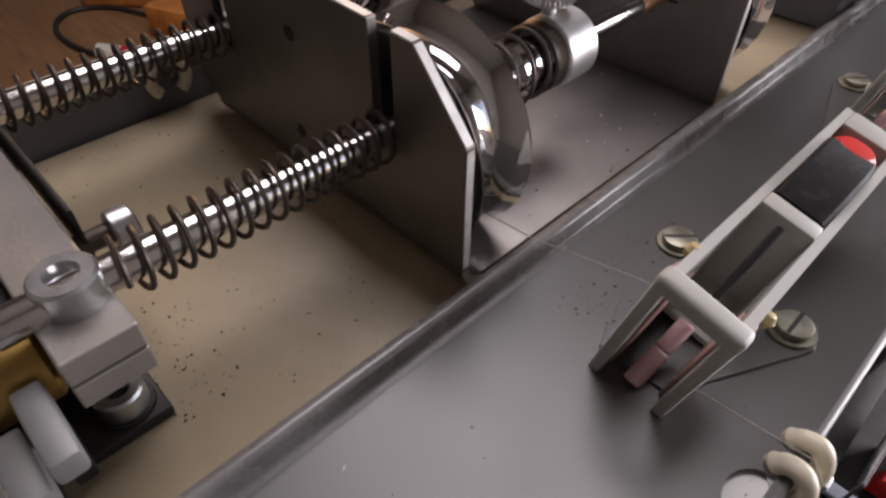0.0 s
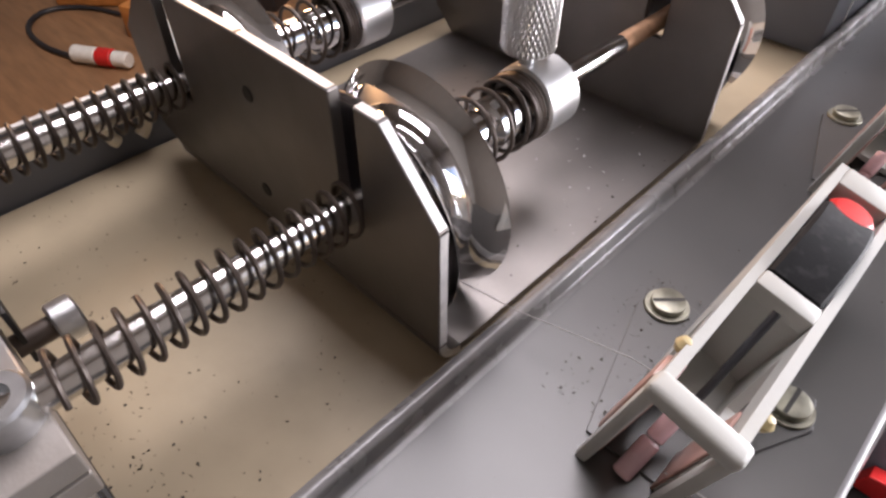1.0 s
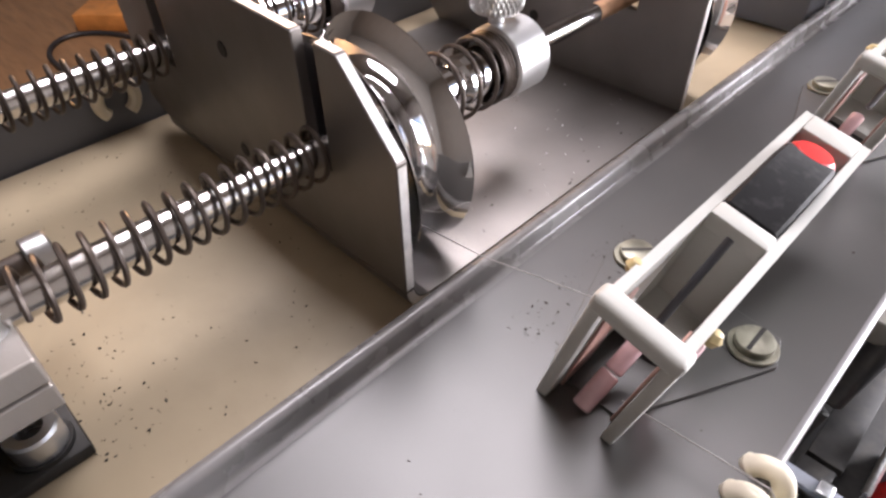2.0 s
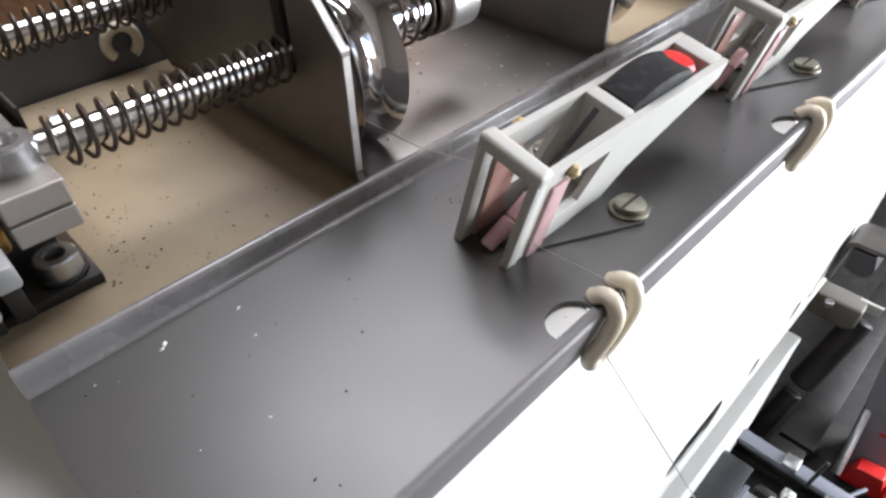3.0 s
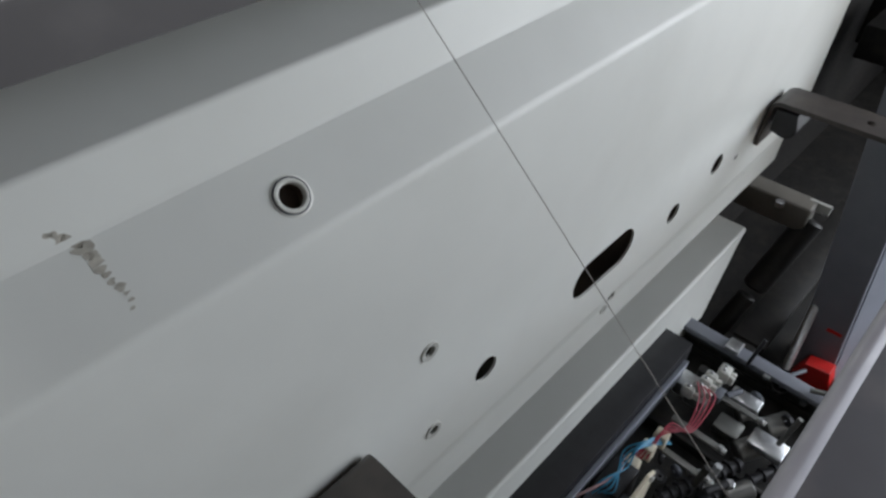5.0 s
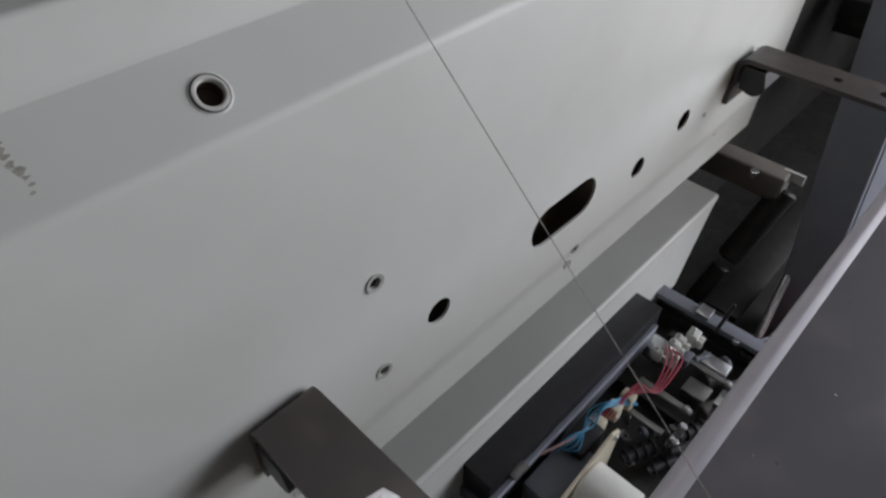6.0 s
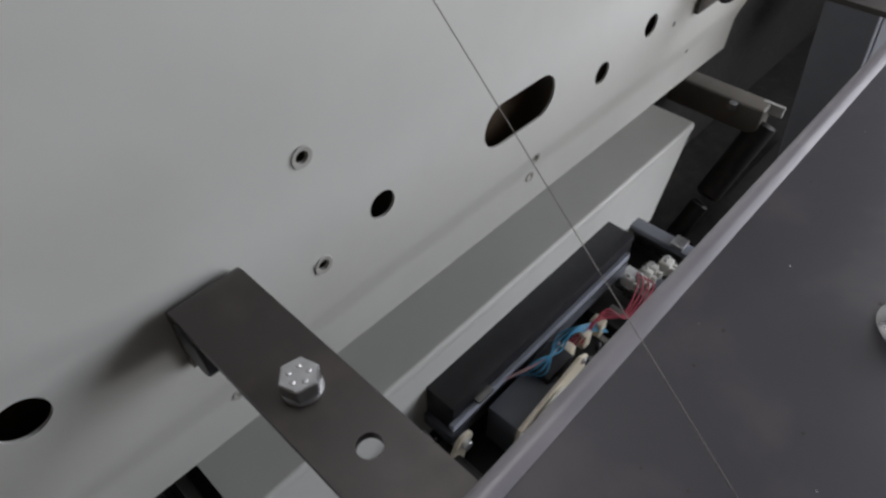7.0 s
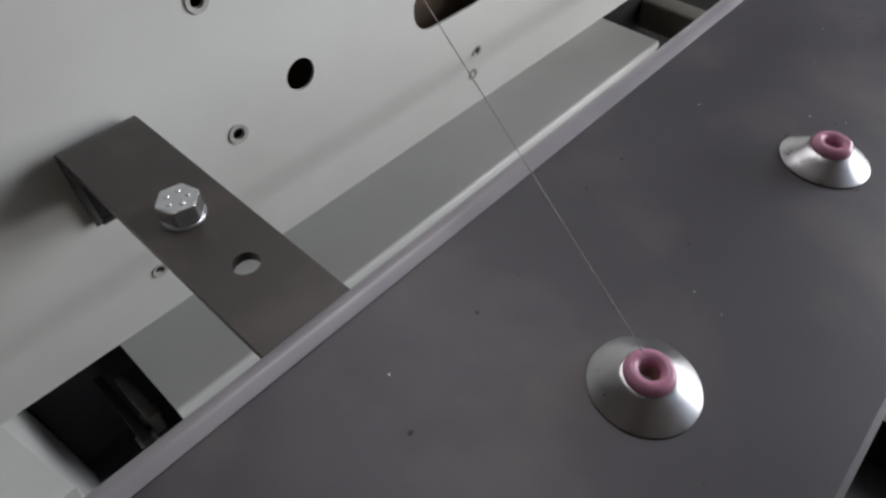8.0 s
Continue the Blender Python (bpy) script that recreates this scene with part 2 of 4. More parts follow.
def slot_pts(u0, u1, v, r, n=12):
    right = [(u1 + r * math.sin(math.pi * k / n), v - r * math.cos(math.pi * k / n)) for k in range(n + 1)]
    left = [(u0 - r * math.sin(math.pi * k / n), v + r * math.cos(math.pi * k / n)) for k in range(n + 1)]
    return right + left


def sheet(profile, y0, y1, thick, name, material, parent, label="", seg_y=1, smooth=True):
    """A folded sheet: an (x, z) profile drawn along y, given thickness."""
    P = [Vector((x, z)) for x, z in profile]
    up, down = [], []
    for i, p in enumerate(P):
        d1 = (p - P[i - 1]).normalized() if i else (P[1] - p).normalized()
        d2 = (P[i + 1] - p).normalized() if i + 1 < len(P) else d1
        d = (d1 + d2).normalized()
        n = Vector((-d.y, d.x)) * thick / 2 / max(0.5, d.dot(d1))
        up.append(p + n)
        down.append(p - n)
    loop = up + down[::-1]
    bm = bmesh.new()
    ends = [[bm.verts.new((q.x, y, q.y)) for q in loop] for y in (y0, y1)]
    m, k = len(loop), len(P)
    for i in range(m):
        bm.faces.new((ends[0][i], ends[0][(i + 1) % m], ends[1][(i + 1) % m], ends[1][i]))
    for e in ends:
        for i in range(k - 1):
            bm.faces.new((e[i], e[i + 1], e[m - 2 - i], e[m - 1 - i]))
    return finish(bm, name, material, parent, label, smooth)


def hex_pts(u, v, flat, turn=0.0):
    r = flat / math.sqrt(3)
    return [(u + r * math.cos(math.pi * k / 3 + turn), v + r * math.sin(math.pi * k / 3 + turn)) for k in range(6)]


def glide(pts, steps=6):
    """A smooth line through the points."""
    P = [Vector(p) for p in pts]
    P = [2 * P[0] - P[1]] + P + [2 * P[-1] - P[-2]]
    fine = []
    for a, b, c, d in zip(P, P[1:], P[2:], P[3:]):
        for k in range(steps):
            s = k / steps
            fine.append(0.5 * ((2 * b) + (c - a) * s + (2 * a - 5 * b + 4 * c - d) * s * s + (3 * b - a - 3 * c + d) * s ** 3))
    return fine + [P[-2]]


def arc(cx, cz, r, a0, a1, n=6):
    return [(cx + r * math.cos(radians(a0 + (a1 - a0) * k / n)), cz + r * math.sin(radians(a0 + (a1 - a0) * k / n))) for k in range(n + 1)]


# ---- the room ----
RX0, RX1, RY0, RY1, RZ0, RZ1 = -4.6, 1.15, -1.6, 3.4, -0.85, 2.2
finish(box(RX0, RX1, RY0, RY1, RZ0 - 0.1, RZ0), "floor", M_WOOD)
finish(box(RX0 - 0.1, RX1 + 0.1, RY0 - 0.1, RY1 + 0.1, RZ1, RZ1 + 0.1), "ceiling", M_WALL)
finish(box(RX0 - 0.1, RX0, RY0 - 0.1, RY1 + 0.1, RZ0 - 0.1, RZ1), "wall_west", M_WALL)
finish(box(RX0, RX1, RY1, RY1 + 0.1, RZ0 - 0.1, RZ1), "wall_north", M_WALL)
finish(box(RX0, RX1, RY0 - 0.1, RY0, RZ0 - 0.1, RZ1), "wall_south", M_WALL)
finish(prism([(RY0 - 0.1, RZ0 - 0.1), (RY1 + 0.1, RZ0 - 0.1), (RY1 + 0.1, RZ1), (RY0 - 0.1, RZ1)], "x", RX1, RX1 + 0.12,
             holes=([(0.5, -0.45), (2.6, -0.45), (2.6, 1.15), (0.5, 1.15)],)), "wall_east", M_WALL)
for n in ("floor", "ceiling", "wall_west", "wall_north", "wall_south", "wall_east"):
    bpy.data.objects[n]["kind"] = "structure"
wframe = tagged(new("window_1"), "white framed workshop window in the wall", "window", kind="structure")
bm = box(RX1 + 0.03, RX1 + 0.08, 0.5, 0.55, -0.45, 1.15)
for a in ((2.55, 2.6, -0.45, 1.15), (0.55, 2.55, -0.45, -0.40), (0.55, 2.55, 1.10, 1.15), (1.53, 1.57, -0.40, 1.10)):
    box(RX1 + 0.03, RX1 + 0.08, *a, bm=bm)
part("window_frame", bm, M_WHITEP, wframe)

# ---- white machine casing ----
PY0, PY1 = -0.36, 0.835
casing = thing("machine_casing", (0, 0.3, -0.36), "white enamelled sheet-metal machine casing with punched holes and folded steps", "machine casing")
# deck and steps above the large front face
steps = [(-0.36, 0.0565), (-0.060, 0.0565), (-0.0565, 0.0560), (-0.0230, 0.0364)] + arc(-0.0216, 0.0335, 0.0025, 70, 8, 4) + [(-0.0151, 0.0125), (-0.0147, 0.0108), (-0.0138, 0.0091)]
fold = []
for k in range(9):
    f = k / 8
    fold.append((0.0112 * (1 - f) ** 2 + 2 * 0.0133 * f * (1 - f) + 0.0133 * f * f, -0.0162 * (1 - f) ** 2 - 2 * 0.0183 * f * (1 - f) - 0.0213 * f * f))
fold = [(0.01115, -0.01615)] + fold + [(0.0133, -0.0223)]
sheet(steps, PY0, PY1, 0.002, "stepped_top", M_WHITE, casing)
sheet(fold, PY0, PY1, 0.002, "lower_fold", M_WHITE, casing)
bm = prism([(PY0, 0.0), (PY1, 0.0), (PY1, 0.03675), (PY0, 0.03675)], "x", -0.001, 0.001, holes=[ring_pts(0.114, 0.0216, 0.0062)])
for v in bm.verts:
    n, d = v.co.x, v.co.z
    v.co.x, v.co.z = -0.0147 + 0.7046 * d + 0.7096 * n, 0.0099 - 0.7096 * d + 0.7046 * n
part("sloping_step", bm, M_WHITE, casing, smooth=False)
bands = [(0.0143, -0.0223), (0.0118, -0.315)]


def face_x(z):
    (x0, z0), (x1, z1) = bands
    d = min(1.0, max(0.0, -0.277 - z) / 0.038)
    return x0 + (x1 - x0) * (z - z0) / (z1 - z0) - 0.0078 * d * d * (3 - 2 * d)


holes = [ring_pts(0.1734, -0.150, 0.0045), ring_pts(0.228, -0.222, 0.0112), slot_pts(0.3535, 0.4025, -0.2215, 0.020), ring_pts(0.499, -0.240, 0.0108),
         ring_pts(0.5768, -0.2228, 0.0112), ring_pts(0.1738, -0.2392, 0.0045), ring_pts(-0.0035, -0.207, 0.0135), ring_pts(0.4106, -0.2875, 0.0045),
         ring_pts(0.630, -0.241, 0.003), ring_pts(0.7035, -0.303, 0.003), ring_pts(0.650, -0.323, 0.003), ring_pts(-0.15, -0.18, 0.0105), ring_pts(0.4145, -0.316, 0.0045), ring_pts(0.0947, -0.312, 0.0045)]
bm = bmesh.new()
edges = []
for loop in [[(PY0, bands[0][1]), (PY1, bands[0][1]), (PY1, bands[1][1]), (PY0, bands[1][1])]] + holes:
    vs = [bm.verts.new((0.0, u, v)) for u, v in loop]
    edges += [bm.edges.new((vs[i], vs[(i + 1) % len(vs)])) for i in range(len(vs))]
bmesh.ops.triangle_fill(bm, edges=edges, use_beauty=True)
for k in range(8):
    bmesh.ops.bisect_plane(bm, geom=bm.verts[:] + bm.edges[:] + bm.faces[:], plane_co=(0, 0, -0.278 - 0.0045 * k), plane_no=(0, 0, 1))
for v in bm.verts:
    v.co.x = face_x(v.co.z)
inner = bmesh.ops.extrude_face_region(bm, geom=bm.faces[:])
bmesh.ops.translate(bm, vec=(-0.002, 0, 0), verts=[v for v in inner["geom"] if isinstance(v, bmesh.types.BMVert)])
part("front_face", bm, M_WHITE, casing)
# the lower edge rolls inwards
roll = [(face_x(z) - 0.001, z) for z in np.linspace(-0.315, -0.352, 20)]
sheet(roll, PY0, PY1, 0.002, "lower_roll", M_WHITE, casing)
sheet([(face_x(-0.352) - 0.0018, -0.352), (face_x(-0.352) - 0.005, -0.3542), (face_x(-0.352) - 0.014, -0.3546)], PY0, PY1, 0.0015, "turned_in_lip", M_WHITE, casing)
part("inner_wall", box(-0.020, -0.016, PY0, PY1, -0.335, -0.020), M_INNER, casing, "brown painted inner wall")
# Unseen board added to stop lamp light leaking in from behind.
part("rear_wall", box(-0.155, -0.150, PY0, PY1, -0.84, 0.015), M_INNER, casing, "unseen brown board added to keep light out of the casing")
part("end_wall", box(-0.054, -0.03, PY1 - 0.003, PY1 - 0.001, -0.32, 0.015), M_WHITE, casing)


def insert_ring(y, z, r, x=None, tilt=0.0):
    x = face_x(z) if x is None else x
    ax = (math.cos(tilt), 0, math.sin(tilt))
    return lathe([(r * 0.58, -0.002), (r * 0.58, 0.0008), (r * 0.95, 0.0011), (r, 0.0002), (r, -0.002)], (x, y, z), ax, 28)


for y, z in ((0.1734, -0.150), (0.1738, -0.2392), (0.0947, -0.312), (0.4106, -0.2875), (0.4145, -0.316)):
    part("threaded_insert", insert_ring(y, z, 0.0072 if z > -0.27 else 0.0055), M_HOUSING, casing, "pressed-in pale threaded insert")
# plug with a sunk black centre on the sloping step
g = Vector((0.0005, 0.114, -0.0054))
slope = (0.7096, 0, 0.7046)
part("hole_rim", lathe([(0.0054, -0.006), (0.0054, 0.0016), (0.0060, 0.0022), (0.0072, 0.0022), (0.0076, 0.0014), (0.0084, 0.0014), (0.0090, 0.0010), (0.0092, 0.0)], g, slope, 40), M_WHITEP, casing, "white rim round an open hole")
part("rim_groove", lathe([(0.0074, 0.00145), (0.0077, 0.0019), (0.0081, 0.00145)], g, slope, 40), M_SLATE, casing, "dark groove round the rim")
part("hole_core", lathe([(0.0054, -0.0005), (0.0053, -0.0062), (0.0, -0.0062)], g, slope, 28), M_HOLE, casing, "dark open hole")

# chipped paint on the steps
random.seed(4)
bm = bmesh.new()


def patch(bm, u, v, r, place):
    n = 9
    vs = [bm.verts.new(place(u + r * random.uniform(0.45, 1.2) * math.cos(2 * math.pi * k / n), v + 0.75 * r * random.uniform(0.45, 1.2) * math.sin(2 * math.pi * k / n))) for k in range(n)]
    bm.faces.new(vs)


def on_slope(u, v):
    return (-0.0147 + v * 0.7046 + 0.00078, u, 0.0099 - v * 0.7096 + 0.00078)


def on_riser(u, v):
    return (-0.0136 - 0.1753 * (v - 0.0099), u, v)


for i in range(11):
    s = i / 10
    patch(bm, 0.0405 + 0.003 * s + random.uniform(-0.001, 0.001), 0.0012 + 0.028 * s, random.uniform(0.0022, 0.0040) * (1.25 - 0.85 * s), on_slope)
for i in range(6):
    patch(bm, random.uniform(0.030, 0.042), random.uniform(0.0105, 0.0165), random.uniform(0.0012, 0.0026), on_riser)
smear = bmesh.new()
for i in range(12):
    patch(smear, -0.018 + 0.0046 * i, random.uniform(0.0108, 0.014), random.uniform(0.002, 0.0042), lambda u, v: (-0.01372 - 0.1753 * (v - 0.0099), u, v))
tagged(part("rubbed_patch", smear, M_RUB, casing, "rubbed greyish paint", smooth=False), kind="stuff")
tagged(part("worn_patch", bm, M_CHIP, casing, "chipped paint with bared grey metal", smooth=False), kind="stuff")

# ---- cream bed with its rear trough ----
bed = thing("machine_bed", (-0.16, 0.5, 0.02), "cream enamelled flat machine bed, dusty and stained", "machine bed")
part("bed_plate", box(-0.2435, -0.0772, 0.034, 0.835, 0.084, 0.092, 0.0012), M_CREAM, bed)
part("bed_support", box(-0.23, -0.12, 0.10, 0.835, 0.0577, 0.0838), M_GREY, bed, "grey support under the bed plate")
back = thing("rear_wall_strip", (-0.262, 0.5, 0.09), "dark grey metal strip standing along the back of the bed", "strip")
part("strip_sheet", box(-0.2475, -0.2445, -0.1, 0.835, 0.055, 0.1195), M_SLATE, back)
part("bright_rim", box(-0.2473, -0.2447, -0.1, 0.835, 0.1195, 0.1205, 0.0003), M_EDGE, back, "bright cut rim")
ring = thing("ceramic_hook_ring", (-0.2615, 0.15, 0.11), "off-white open ceramic ring fixed to the rear strip", "thread guide")
pts = [(-0.2420, 0.1385 + 0.0075 * math.cos(radians(a)), 0.1065 + 0.0075 * math.sin(radians(a))) for a in range(-60, 231, 15)]
part("ring", tube(pts, 0.0026, 10), M_IVORY, ring)

# ---- grey rail along the bed ----
rail = thing("thread_rail", (-0.02, 0.5, 0.07), "grey enamelled folded metal rail beside the cream bed", "rail")
def floor_z(x):
    return 0.0957


RY = 0.0345
prof_in = [(-0.0765, 0.083), (-0.0765, 0.1014)] + arc(-0.0752, 0.1014, 0.0013, 180, 15, 8) + arc(-0.0714, 0.0979, 0.0022, 192, 270, 9) + [(-0.0702, 0.0957)]
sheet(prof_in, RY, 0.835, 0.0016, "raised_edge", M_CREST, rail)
PITCH = 0.147


def half_hole(y):
    return [(0.0112, y - 0.0085)] + [(0.0104 - 0.0072 * math.cos(radians(a)), y + 0.0085 * math.sin(radians(a))) for a in range(-75, 76, 15)] + [(0.0112, y + 0.0085)]


bm = prism([(-0.0703, RY), (0.0128, RY), (0.0128, 0.835), (-0.0703, 0.835)], "z", -0.0008, 0.0008, holes=[half_hole(0.1505 + PITCH * k) for k in range(4)])
for v in bm.verts:
    v.co.z += floor_z(v.co.x)
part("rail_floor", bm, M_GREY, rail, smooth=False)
# Sheet added under each cut-out in place of the brightly lit casing below.
for k in range(4):
    q = bmesh.new()
    q.faces.new([q.verts.new((x, y, floor_z(x) - 0.0012)) for x, y in ring_pts(0.0060, 0.1508 + PITCH * k, 0.0066, 0.0100)])
    part("white_insert", q, M_LIT_CASING, rail, "white sheet added for the lit casing seen through the cut-out", smooth=False)
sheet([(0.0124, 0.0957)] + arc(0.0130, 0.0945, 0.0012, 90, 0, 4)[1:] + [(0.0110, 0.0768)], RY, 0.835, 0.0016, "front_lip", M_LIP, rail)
# ---- yarn tension units: bracket, rods, springs, discs ----
ROD_X = (-0.1152, -0.2050)
ROD_Z = 0.1346
XC = -0.1595


def plate_outline(zb=0.0935):
    """Right half, then mirrored: an upright plate with cut corners and an open slot for each rod."""
    right = [(XC + 0.0765, zb), (XC + 0.0765, 0.145), (XC + 0.057, 0.1665), (ROD_X[0] + 0.0045, 0.1668), (ROD_X[0] + 0.0045, 0.130),
             (ROD_X[0] - 0.0045, 0.130), (ROD_X[0] - 0.0045, 0.1672), (XC, 0.168)]
    left = [(2 * XC - x, z) for x, z in right[::-1][1:]]
    left[-1] = (XC - 0.0635, zb)
    left.insert(-1, (XC - 0.0755, 0.1065))
    return right + left


def tension_bracket(y0, y1):
    br = thing("tension_bracket", (XC, (y0 + y1) / 2, 0.0925), "brushed steel U-shaped bracket with slotted upright plates bolted to the bed", "bracket", "yarn tension brackets")
    for y, s in ((y0, 1), (y1, 1)):
        bm = prism(plate_outline(0.1012 if y == y0 else 0.0935), "y", y, y + 0.0035, 0.0004)
        part("upright_plate", bm, M_STEEL, br, smooth=False)
    # bright cut edges on the plates
    for y in (y0, y1):
        line = plate_outline(0.1012 if y == y0 else 0.0935)
        for a, b in ((0, 1), (1, 2), (2, 3), (6, 7), (7, 8)):
            (ax, az), (bx, bz) = line[a], line[b]
            ln = math.hypot(bx - ax, bz - az)
            nx, nz = (bz - az) / ln * 0.0002, -(bx - ax) / ln * 0.0002
            q = bmesh.new()
            vs = [q.verts.new((ax + (bx - ax) * f + nx, y + w, az + (bz - az) * f + nz)) for f, w in ((0.02, 0.0004), (0.98, 0.0004), (0.98, 0.0031), (0.02, 0.0031))]
            q.faces.new(vs)
            part("cut_edge", q, M_EDGE, br, "bright sanded plate edge", smooth=False)
        for x, z in ((-0.1615, 0.1138), (-0.159, 0.150)):
            part("small_hole", lathe([(0.0, 0.0003), (0.0022, 0.0003), (0.0026, 0.0)], (x, y - 0.0001, z), (0, -1, 0), 16), M_DARK, br, "dark drilled hole")
    part("bracket_base", box(XC - 0.0635, XC + 0.0765, y0 + 0.009, y1, 0.0922, 0.0955, 0.0003), M_STEEL, br)
    bend = arc(y0 + 0.009, 0.1012, 0.009, 180, 270, 8) + arc(y0 + 0.009, 0.1012, 0.0056, 270, 180, 8)
    part("plate_bend", prism(bend, "x", XC - 0.0635, XC + 0.0765), M_STEEL, br)
    rim = [Vector((XC + 0.0767, y0 + 0.009 + 0.0073 * math.cos(radians(a)), 0.1012 + 0.0073 * math.sin(radians(a)))) for a in range(180, 271, 10)]
    q = bmesh.new()
    rows = [[q.verts.new(c + Vector((0, w * (c.y - y0 - 0.009), w * (c.z - 0.1012)))) for w in (-0.19, 0.19)] for c in rim]
    for a, b in zip(rows, rows[1:]):
        q.faces.new((a[0], a[1], b[1], b[0]))
    part("cut_edge", q, M_EDGE, br, "bright sanded plate edge", smooth=False)
    return br


def tension_disc_pair(x, y):
    x, z = x - 0.002, ROD_Z - 0.0062
    d = thing("tension_disc", (x, y, z), "chromed pair of dished yarn tension discs on a rod", "tension disc", "yarn tension discs")
    outer = [(0.0060, 0.0), (0.0130, 0.0003), (0.0200, 0.0014), (0.0262, 0.0036), (0.0308, 0.0066), (0.0336, 0.0096), (0.0352, 0.0124), (0.0357, 0.0130)]
    inner = [(0.0354, 0.0134), (0.0346, 0.0128), (0.0328, 0.0102), (0.0299, 0.0074), (0.0254, 0.0045), (0.0196, 0.0024), (0.0128, 0.0013), (0.0060, 0.0010)]
    part("far_dish", lathe(outer + inner, (x, y + 0.0045, z), (0, 1, 0), 72, closed=True), M_CHROME, d)
    part("near_dish", lathe([(r, h * 0.5) for r, h in outer + inner], (x, y + 0.0042, z), (0, -1, 0), 72, closed=True), M_CHROME, d)
    return d


def rod_unit(x, ya, yb):
    """A rod from the clamp bar to the far plate with its coil springs, collar and knurled screw."""
    r = thing("tension_rod", (x, ya, ROD_Z), "polished steel rod with coil springs and a set collar", "rod", "yarn tension rods")
    part("rod", cyl((x, 0.045, ROD_Z), (0, 1, 0), 0.0044, 0.106, 28, 0.0005), M_ROD, r)
    part("thin_rod", cyl((x, 0.151, ROD_Z), (0, 1, 0), 0.0037, 0.128, 24), M_ROD, r)
    part("rust_end", cyl((x, 0.279, ROD_Z), (0, 1, 0), 0.0036, yb - 0.279 + 0.03, 20), M_RUSTROD, r, "rust-brown end of the rod")
    part("long_spring", helix(x, ROD_Z, 0.0715, 0.1495, 0.0073, 0.00075, 15.5, 18), M_SPRING, r, "dark open coil spring")
    part("short_spring", helix(x, ROD_Z, 0.180, 0.2200, 0.0112, 0.0008, 9, 20, 0.5), M_SPRING, r, "dark coil spring, closed at one end")
    part("sleeve", lathe([(0.0045, 0), (0.0085, 0), (0.009, 0.0006), (0.009, 0.008), (0.0062, 0.009), (0.0062, 0.022), (0.0082, 0.024), (0.0082, 0.04)], (x, 0.1795, ROD_Z), (0, 1, 0), 28), M_CHROME, r)
    part("collar", lathe([(0.0035, 0), (0.0118, 0), (0.0126, 0.001), (0.0126, 0.015), (0.0118, 0.016), (0.0035, 0.016)], (x, 0.2205, ROD_Z), (0, 1, 0), 40), M_ALU, r, "turned aluminium set collar")
    bm = cyl((x - 0.003, 0.2255, ROD_Z + 0.012), (0, 0, 1), 0.0026, 0.0075, 16)
    part("screw_neck", bm, M_BOLT, r)
    # knurled head: a turned body with diamond studs
    part("screw_head", lathe([(0, 0.0165), (0.0076, 0.0165), (0.0083, 0.0175), (0.0083, 0.037), (0.0076, 0.038), (0, 0.038)], (x - 0.003, 0.2255, ROD_Z), (0, 0, 1), 40), M_ALU, r, "knurled aluminium thumb screw")
    bm = bmesh.new()
    n = 34
    for row in range(11):
        z = ROD_Z + 0.0185 + 0.0018 * row
        for k in range(n):
            a = 2 * math.pi * (k + 0.5 * (row % 2)) / n
            c, s = math.cos(a), math.sin(a)

            def at(da, dz, rr):
                return bm.verts.new((x - 0.003 + rr * math.cos(a + da), 0.2255 + rr * math.sin(a + da), z + dz))
            w = math.pi / n
            top = at(0, 0, 0.0089)
            ds = [at(-w, 0, 0.0082), at(0, -0.0018, 0.0082), at(w, 0, 0.0082), at(0, 0.0018, 0.0082)]
            for i in range(4):
                bm.faces.new((top, ds[i], ds[(i + 1) % 4]))
    part("knurling", bm, M_ALU, r, smooth=False)
    return r


tension_bracket(0.150, 0.303)
for x in ROD_X:
    rod_unit(x, 0.05, 0.303)
    tension_disc_pair(x, 0.1585)
    tension_disc_pair(x, 0.311)

# far dark block behind the second plates
fb = thing("bearing_block", (-0.12, 0.5, 0.097), "dark grey metal block on the bed", "block")
part("block_body", box(-0.2, -0.0785, 0.415, 0.62, 0.0924, 0.165, 0.003), M_SLATE, fb)
part("bright_seam", box(-0.0786, -0.0782, 0.440, 0.4415, 0.095, 0.163), M_EDGE, fb)

# ---- clamp bar that holds the rods ----
cb = thing("clamp_bar", (-0.14, 0.055, 0.097), "aluminium clamp bar with a sawn split and hexagon socket screws", "clamp")
bm = prism([(-0.225, 0.1403), (-0.0845, 0.1403), (-0.0845, 0.1478), (-0.225, 0.1478)], "y", 0.0462, 0.0630, 0.0006)
part("upper_jaw", bm, M_JAW, cb, smooth=False)
bm = prism([(-0.225, 0.1325), (-0.0845, 0.1325), (-0.0845, 0.1396), (-0.225, 0.1396)], "y", 0.0462, 0.0630, 0.0006)
part("lower_jaw", bm, M_JAW, cb, smooth=False)
part("rear_strip", box(-0.21, -0.125, 0.0652, 0.0665, 0.134, 0.152, 0.0003), M_DARK, cb, "thin dark strip screwed to the bar")


